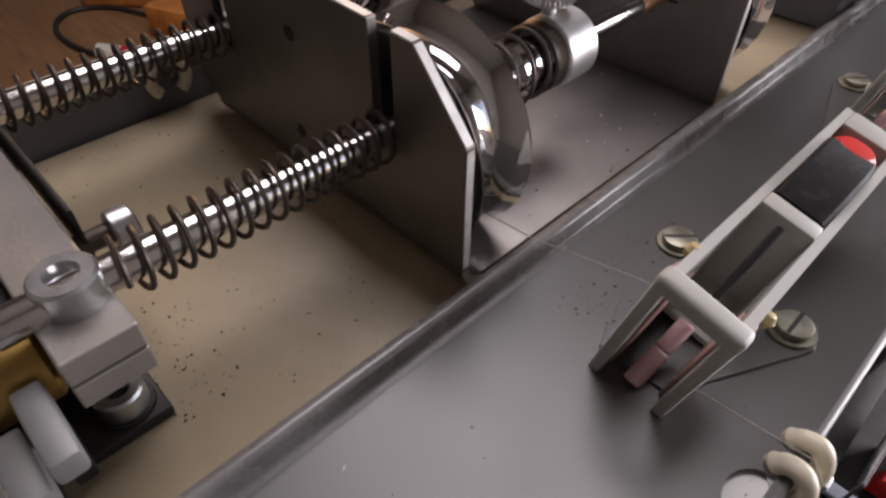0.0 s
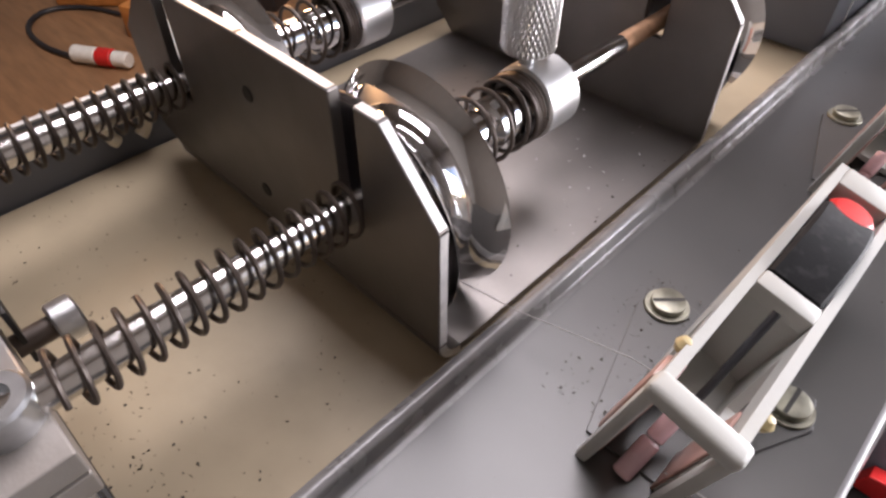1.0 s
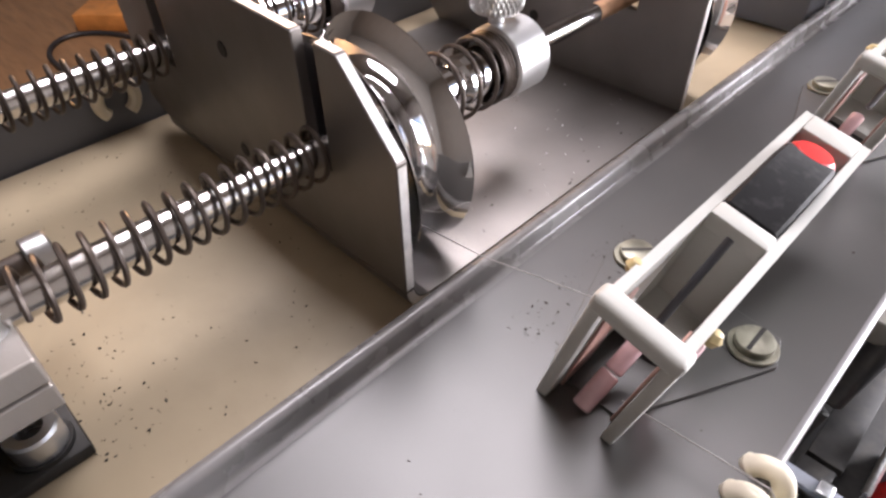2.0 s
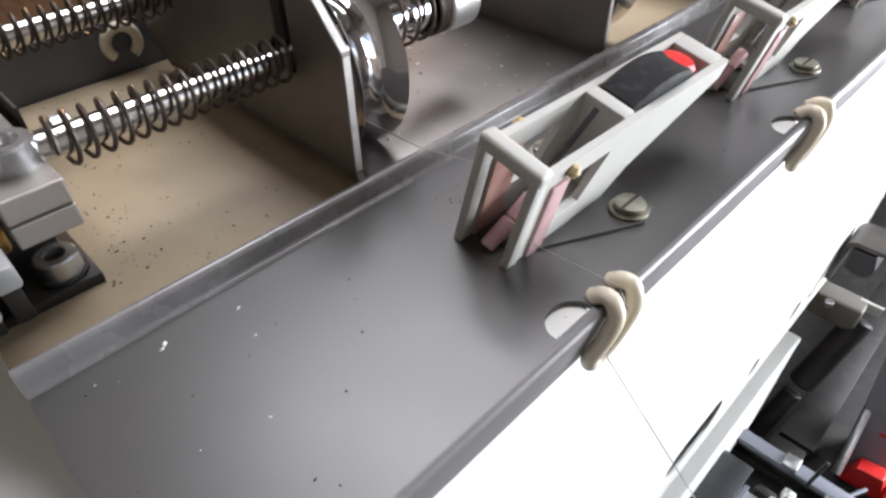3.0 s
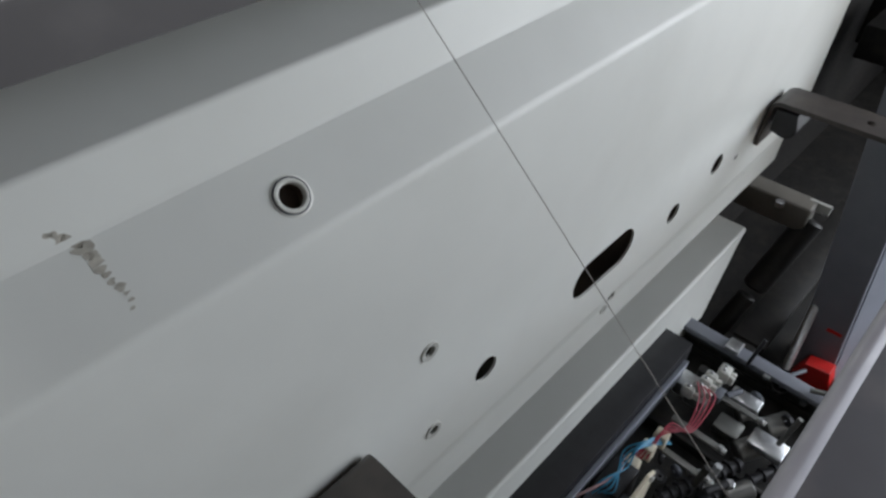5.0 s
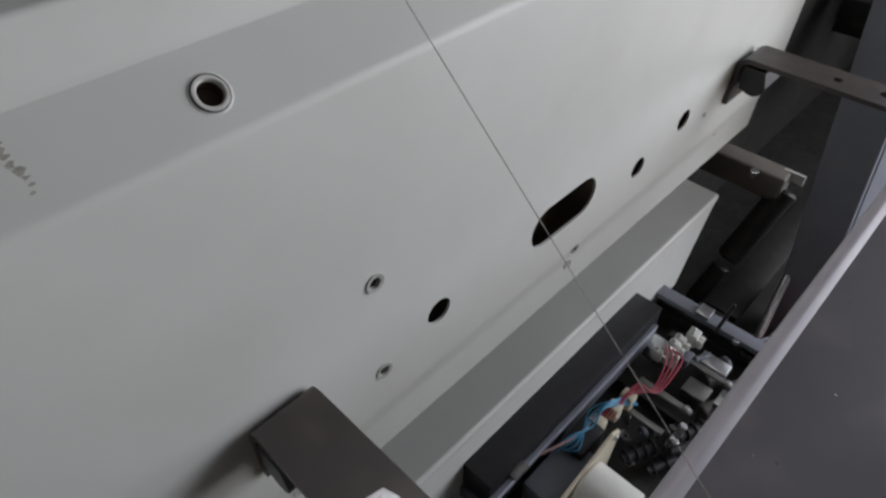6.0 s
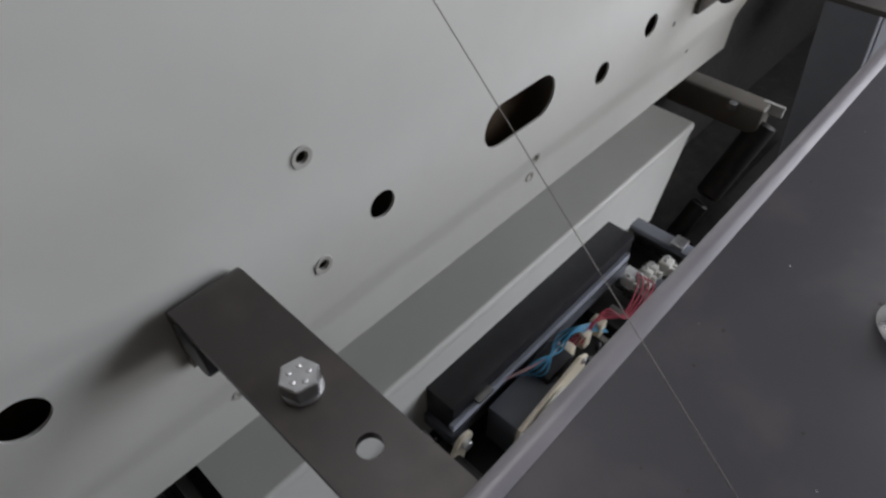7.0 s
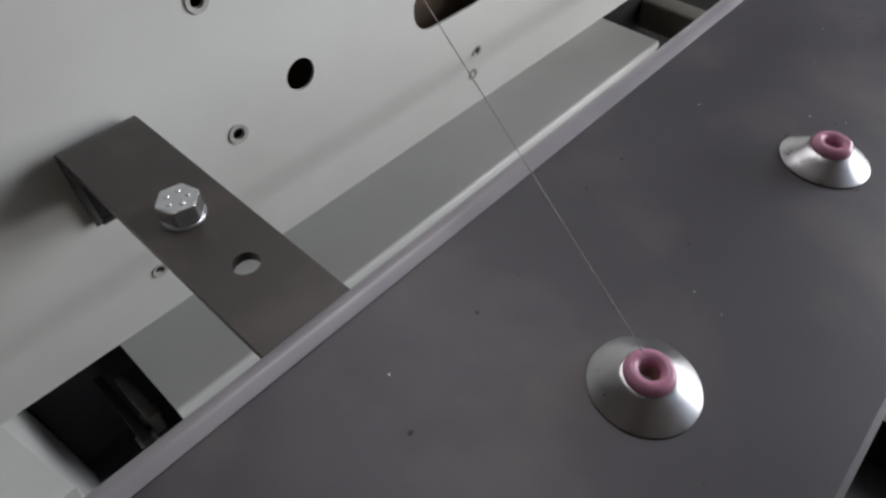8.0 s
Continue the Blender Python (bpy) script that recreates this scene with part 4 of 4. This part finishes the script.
part("short_guide", box(0.0, 0.045, 0.70, 0.775, -0.60, -0.585, 0.001), M_DARK, far, "short dark metal guide")
part("far_cross_arm", box(-0.129, 0.012, 0.905, 0.94, -0.468, -0.4257, 0.004, 3), M_CROSS, far, "taupe painted cross arm")
part("thick_roller", cyl((0.014, 0.93, -0.455), (-0.17, -0.5, -0.85), 0.019, 0.13, 28, 0.004), M_DARK, far, "dark roller")
part("roller_neck", cyl((-0.010, 0.858, -0.577), (-0.17, -0.5, -0.85), 0.014, 0.09, 24, 0.003), M_DARK, far, "dark roller neck")
part("far_tag", box(0.000, 0.030, 0.93, 0.935, -0.44, -0.425), M_WHITEP, far, "white plate")
part("bolt_head", prism(hex_pts(-0.03, 0.90, 0.012), "z", -0.4365, -0.427, 0.001), M_BOLT, far, smooth=False)
part("link_bar", cyl((0.088, 0.80, -0.62), (-0.10, 0.55, 0.83), 0.006, 0.24, 16, 0.001), M_BOLT, far, "bright slanting rod")
part("back_plate", box(-0.45, 0.6, 1.95, 2.0, -0.66, 0.1), M_DARK, far)
for x, y, z, sx, sy, sz, mm in ((-0.04, 1.32, -0.33, 0.05, 0.05, 0.03, M_DARK), (0.05, 1.30, -0.40, 0.02, 0.08, 0.05, M_BOLT), (0.0, 1.35, -0.25, 0.02, 0.05, 0.02, M_BRASS), (0.03, 1.42, -0.30, 0.03, 0.03, 0.06, M_LEAD), (-0.02, 1.5, -0.36, 0.12, 0.04, 0.05, M_DARK)):
    part("gear_piece", box(x - sx, x + sx, y - sy, y + sy, z - sz, z + sz, 0.004), mm, far)

far.scale = (1.115, 1.115, 1.115)
far.location = (0.1546, 1.2875, -0.85)

post = thing("machine_post", (0.07, 0.95, -0.85), "slate-grey painted upright machine post", "post")
part("post_body", prism([(0.155, -0.849), (0.044, 0.0), (0.112, 0.0), (0.214, -0.849)], "y", 0.90, 0.97, 0.0015), M_POST, post, smooth=False)
pale = thing("pale_cover", (0.16, 1.0, -0.85), "pale blue-grey painted cover beside the post", "cover")
bm = bmesh.new()
bm.faces.new([bm.verts.new(p) for p in ((0.2160, 0.915, -0.849), (0.330, 1.060, -0.849), (0.230, 1.060, -0.02), (0.116, 0.915, -0.02))])
back_side = bmesh.ops.extrude_face_region(bm, geom=bm.faces[:])
bmesh.ops.translate(bm, vec=(-0.0024, 0.0032, 0), verts=[v for v in back_side["geom"] if isinstance(v, bmesh.types.BMVert)])
part("cover_sheet", bm, M_PALE, pale, smooth=False)
part("cover_hem", box(0.329, 0.333, 1.059, 1.065, -0.849, -0.80, 0.001), M_PALE, pale)
redp = thing("red_guard", (0.12, 0.78, -0.62), "bright red folded plastic guard", "guard")
part("guard_front", prism([(0.148, -0.740), (0.212, -0.740), (0.198, -0.690), (0.160, -0.696)], "y", 0.866, 0.893, 0.002), M_RED, redp, smooth=False)
part("guard_wing", prism([(0.208, -0.755), (0.265, -0.755), (0.265, -0.702), (0.210, -0.708)], "y", 0.848, 0.893, 0.002), M_RED, redp, smooth=False)
part("red_mark", box(0.160, 0.182, 0.8985, 0.8995, -0.640, -0.634), M_RED, redp)

# Added black sheet: the floor's dark shade is put into its colour.
floor_dark = thing("rubber_mat", (0.6, 0.3, RZ0), "black sheet added to darken the floor beside the machine", "mat")
part("mat_sheet", box(0.2, 1.1, -0.8, 2.0, RZ0, RZ0 + 0.008, 0.002), M_BLACK, floor_dark)

# white box end and dark pit at the near end
wb = thing("white_cabinet", (-0.1, -0.25, -0.85), "white enamelled cabinet beside the open pit", "cabinet")
part("cabinet_body", box(-0.14, 0.16, PY0, -0.036, -0.85, -0.500, 0.003), M_WHITE, wb)
part("cabinet_post", box(-0.14, -0.024, PY0, -0.036, -0.4995, -0.358, 0.002), M_WHITE, wb)
pit = thing("pit_lining", (-0.05, 0.03, -0.85), "dark grey lined pit", "lining")
part("pit_floor", box(-0.14, 0.2, -0.034, 0.10, -0.66, -0.64), M_SHELF, pit)
part("pit_back", box(-0.144, -0.14, -0.034, 0.10, -0.64, -0.358), M_SHELF, pit)

for k, (x0, x1, y0, y1, z0, z1, mm) in enumerate(((-0.11, -0.02, 0.020, 0.029, -0.53, -0.50, M_DARK), (-0.09, -0.03, 0.033, 0.044, -0.52, -0.492, M_LEAD))):
    pp = thing("pit_lever", ((x0 + x1) / 2, (y0 + y1) / 2, z0), "oily metal lever inside the dark pit", "lever")
    part("lever_bar", box(x0, x1, y0, y1, z0, z1, 0.002), mm, pp)
    part("lever_pin", cyl((x1 - 0.012, y0 - 0.003, (z0 + z1) / 2), (0, 1, 0), 0.006, 0.016, 18, 0.001), M_LEAD, pp)
    part("lever_post", box(x0, x0 + 0.02, y0, y1, -0.64, z0), M_DARK, pp)

# ---- arms that carry the yarn shelf ----
AZ = -0.188


def shelf_arm(y, z, bolted):
    a = thing("shelf_arm", (0.1, y, z), "taupe painted flat steel arm with a hexagon bolt" if bolted else "taupe painted flat steel arm with two open holes", "bracket", "arms under the shelf")
    bx, x0, h = 0.106, 0.0145, 0.0215
    gaps = [ring_pts(0.150, y + 0.001, 0.0062)] + ([] if bolted else [ring_pts(bx, y - 0.001, 0.0045)])
    part("leg", prism(arc(x0 + 0.012, z - 0.012, 0.012, 180, 90, 8) + arc(x0 + 0.012, z - 0.012, 0.007, 90, 180, 8) + [(x0 + 0.003, z - 0.056), (x0 - 0.002, z - 0.056)], "y", y - h, y + h, 0.0), M_ARM, a, smooth=True)
    part("flat_bar", prism([(x0 + 0.012, y - h), (0.34, y - h), (0.34, y + h), (x0 + 0.012, y + h)], "z", z - 0.005, z, 0.0, None, gaps), M_ARM, a, smooth=False)
    part("rubber_pad", prism([(0.0235, z - 0.033), (0.0235, z - 0.008), (0.0455, z - 0.008)] + arc(0.0375, z - 0.025, 0.012, 20, -90, 6), "y", y - h - 0.001, y + h - 0.006, 0.001), M_BLACK, a, "black rubber pad", smooth=False)
    if bolted:
        b = part("hex_bolt", prism(hex_pts(bx, y - 0.001, 0.0175, 0.3), "z", z + 0.0012, z + 0.0105, 0.0009), M_BOLT, a, "galvanised hexagon bolt head", smooth=False)
        part("bolt_washer", lathe([(0.0, 0.0012), (0.0098, 0.0012), (0.0102, 0.0006), (0.0102, 0)], (bx, y - 0.001, z), (0, 0, 1), 30), M_BOLT, b)
        for k in range(5):
            part("raised_mark", lathe([(0, 0.0006), (0.0012, 0.0003), (0.0014, 0)], (bx + 0.0048 * math.cos(1.25 * k), y - 0.001 + 0.0048 * math.sin(1.25 * k), z + 0.0105), (0, 0, 1), 10), M_BOLT, b)


for k in (-1, 0, 1, 2):
    shelf_arm(0.0955 + 0.598 * k, AZ, k < 1)

# ---- yarn shelf with eyelets ----
SHELF = Matrix.Translation((0.1945, 0.17, AZ + 0.003))
EYE_PITCH = 0.160
shelf = thing("yarn_shelf", (0, 0, 0), "dark grey enamelled metal shelf with rolled rim on arms", "shelf")
shelf.matrix_world = SHELF
bpy.context.view_layer.update()
lpart("shelf_sheet", prism([(0.0105, -0.6), (0.171, -0.6), (0.171, 1.3), (0.0105, 1.3)], "z", 0.0, 0.003, 0.0, None, [ring_pts(0.1080, EYE_PITCH * k - 0.0145, 0.006) for k in range(-2, 6)]), M_SHELF, shelf, smooth=False)
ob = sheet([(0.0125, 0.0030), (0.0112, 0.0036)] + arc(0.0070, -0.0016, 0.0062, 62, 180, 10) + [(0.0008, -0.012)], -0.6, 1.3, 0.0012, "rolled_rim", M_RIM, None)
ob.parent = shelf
ob = sheet([(0.1705, 0.0022), (0.173, 0.0005), (0.174, -0.02)], -0.6, 1.3, 0.0012, "outer_rim", M_SHELF, None)
ob.parent = shelf


def eyelet(lx, ly):
    e = thing("yarn_eyelet", (0, 0, 0), "pink ceramic eyelet in a satin aluminium cone", "eyelet", "eyelets on the shelf")
    e.matrix_world = SHELF @ Matrix.Translation((lx, ly, 0.0032)) @ Matrix.Scale(0.94, 4)
    lpart("cone", lathe([(0.0055, 0.0), (0.0205, 0.0), (0.0210, 0.0006), (0.0204, 0.0011), (0.0170, 0.0033), (0.0135, 0.0056), (0.0108, 0.0074), (0.0096, 0.0079), (0.006, 0.0080)], (0, 0, 0), (0, 0, 1), 48), M_ALUCONE, e)
    prof = [(0.0066 + 0.0029 * math.cos(2 * math.pi * k / 14), 0.0086 + 0.0038 * math.sin(2 * math.pi * k / 14)) for k in range(14)]
    lpart("ceramic_ring", lathe(prof, (0, 0, 0), (0, 0, 1), 40, closed=True), M_ROSE, e, "glazed pink ceramic ring")
    lpart("bore", lathe([(0.0040, 0.0090), (0.0040, 0.0005)], (0, 0, 0), (0, 0, 1), 24), M_COPPER, e)
    return e


for k in range(-2, 6):
    eyelet(0.1080, EYE_PITCH * k - 0.0145)

# ---- yarns ----


def yarn(pts, r, label, material=None):
    y = thing("yarn", pts[0], label, "yarn")
    part("strand", tube(pts, r, 6), material or M_THREAD, y)


top_eye = SHELF @ Vector((0.1080 - 0.0038, -0.0145 + 0.002, 0.0155))
hook_pt = Vector((0.0185, HOOK_Y - 0.0025, 0.0800))
yarn([SHELF @ Vector((0.1080, -0.0145, -0.08)), SHELF @ Vector((0.1080 - 0.002, -0.0145, 0.010)), top_eye, hook_pt, (0.0192, 0.1635, 0.0990), (0.0150, 0.1640, 0.1036), (-0.019, 0.1600, 0.1050)], 0.00019, "single fine grey yarn running from an eyelet up to a hook")
yarn([(-0.0205, 0.183, 0.1060), (-0.042, 0.181, 0.1068), (-0.0750, 0.173, 0.1058), (-0.098, 0.163, 0.114)], 0.00016, "single fine grey yarn crossing from the clip to the discs")

# ---- things on the floor behind the machine ----
cable = thing("power_cable", (-1.6, 0.5, RZ0), "black power cable with white and red plug", "cable")
FZ = RZ0
pts = [(0.86 * x, 0.86 * y - 0.01, z) for x, y, z in [(-2.72, 0.77, FZ + 0.012), (-2.95, 0.70, FZ + 0.01), (-3.20, 0.72, FZ + 0.01), (-3.32, 0.86, FZ + 0.01), (-3.20, 1.02, FZ + 0.01), (-2.95, 1.10, FZ + 0.01), (-2.6, 1.25, FZ + 0.01)]]
fine = [Vector(pts[0])]
for a, b, c in zip(pts, pts[1:], pts[2:]):
    a, b, c = Vector(a), Vector(b), Vector(c)
    fine += [((a + b) / 2) * (1 - f) ** 2 + 2 * b * f * (1 - f) + ((b + c) / 2) * f * f for f in (0.0, 0.25, 0.5, 0.75)]
part("lead", tube(fine, 0.010, 8), M_BLACK, cable)
u = Vector((0.85, 0.5, 0)).normalized()
o = Vector((-2.36, 0.644, FZ + 0.032))
part("plug_body", cyl(o, u, 0.030, 0.10, 24, 0.006), M_WHITEP, cable, "white plug body")
part("plug_collar", cyl(o + u * 0.1, u, 0.032, 0.06, 24, 0.004), M_RED, cable, "red plug collar")
part("plug_end", cyl(o + u * 0.16, u, 0.027, 0.06, 24, 0.004), M_WHITEP, cable, "white plug end")
for nm, pp, sz, rot, mm, lab in (("wooden_offcut", (-2.72, 1.03, FZ + 0.04), (0.55, 0.17, 0.07), 0.75, M_ORANGE, "orange-brown wooden offcut on the floor"),
                                 ("cardboard_piece", (-2.35, 0.97, FZ + 0.06), (0.20, 0.16, 0.12), 0.4, M_ORANGE, "orange-brown cardboard piece on the floor"),
                                 ("dark_toolbox", (-2.55, 1.38, FZ + 0.12), (0.62, 0.36, 0.24), 0.5, M_BLACK, "dark toolbox standing on the floor")):
    t = thing(nm, pp, lab, nm.split("_")[1])
    bm = box(-sz[0] / 2, sz[0] / 2, -sz[1] / 2, sz[1] / 2, -sz[2] / 2, sz[2] / 2, 0.006)
    ob = part("body", bm, mm, None)
    ob.parent = t
    t.rotation_euler = (0, 0, rot)

# ---- dust and lint ----
random.seed(7)


def grains(name, count, x0, x1, y0, y1, z, size, material, label):
    bm = bmesh.new()
    for k in range(count):
        c = Vector((random.uniform(x0, x1), random.uniform(y0, y1), z))
        s = size * random.choice((0.4, 0.6, 0.8, 1.0, 1.6))
        a = random.uniform(0, 6.28)
        u, v = Vector((math.cos(a), math.sin(a), 0)) * s, Vector((-math.sin(a), math.cos(a), 0)) * s * random.uniform(0.3, 0.8)
        base = [bm.verts.new(c + u), bm.verts.new(c + v), bm.verts.new(c - u), bm.verts.new(c - v)]
        top = bm.verts.new(c + Vector((0, 0, s * 0.7)))
        for i in range(4):
            bm.faces.new((base[i], base[(i + 1) % 4], top))
    ob = finish(bm, name, material)
    tagged(ob, label, "dust", kind="stuff")


grains("dust", 220, -0.235, -0.080, 0.072, 0.149, 0.0921, 0.00036, M_DUST, "scattered dark dust grains on the bed")
grains("dust", 90, -0.145, -0.10, 0.066, 0.088, 0.0921, 0.00042, M_DUST, "scattered dark dust grains near the clamp foot")
grains("dust", 110, -0.064, 0.010, 0.036, 0.5, 0.0966, 0.00036, M_DUST, "scattered dark dust grains in the rail")
grains("dust", 90, -0.20, -0.085, 0.163, 0.295, 0.0956, 0.0005, M_DUST, "scattered dark dust grains on the bracket base")
grains("lint", 60, -0.19, -0.086, 0.163, 0.295, 0.0956, 0.0006, M_LINT, "white lint specks on the bracket base")
grains("lint", 3, -0.0645, -0.0630, 0.0662, 0.0682, 0.0966, 0.0011, M_LINT, "small tuft of white lint in the rail")
grains("lint", 7, -0.064, -0.02, 0.038, 0.10, 0.0966, 0.0006, M_LINT, "white lint specks in the rail")
bm = bmesh.new()
for k in range(16):
    p = SHELF @ Vector((random.uniform(0.02, 0.15), random.uniform(-0.15, 0.4), 0.0032))
    s = random.uniform(0.0003, 0.0009)
    vs = [bm.verts.new(p + Vector((s * math.cos(a), s * 0.5 * math.sin(a), 0.0001))) for a in (0, 1.5, 3, 4.5)]
    bm.faces.new(vs)
tagged(finish(bm, "lint", M_LINT), "white lint specks on the dark shelf", "dust", kind="stuff")

grains("dust", 150, -0.058, -0.030, 0.163, 0.225, 0.0977, 0.0004, M_DUST, "dark dust gathered round the clip's foot")
bm = bmesh.new()
for k in range(26):
    p = SHELF @ Vector((random.uniform(0.02, 0.15), random.uniform(-0.15, 0.3), 0.0031))
    r = random.uniform(0.0004, 0.0013)
    bm.faces.new([bm.verts.new(p + Vector((r * random.uniform(0.6, 1.2) * math.cos(a), r * random.uniform(0.6, 1.2) * math.sin(a), 0.0001))) for a in (0, 1, 2, 3, 4, 5)])
tagged(finish(bm, "grime", M_DUST), "small dark grime spots on the shelf", "dust", kind="stuff")
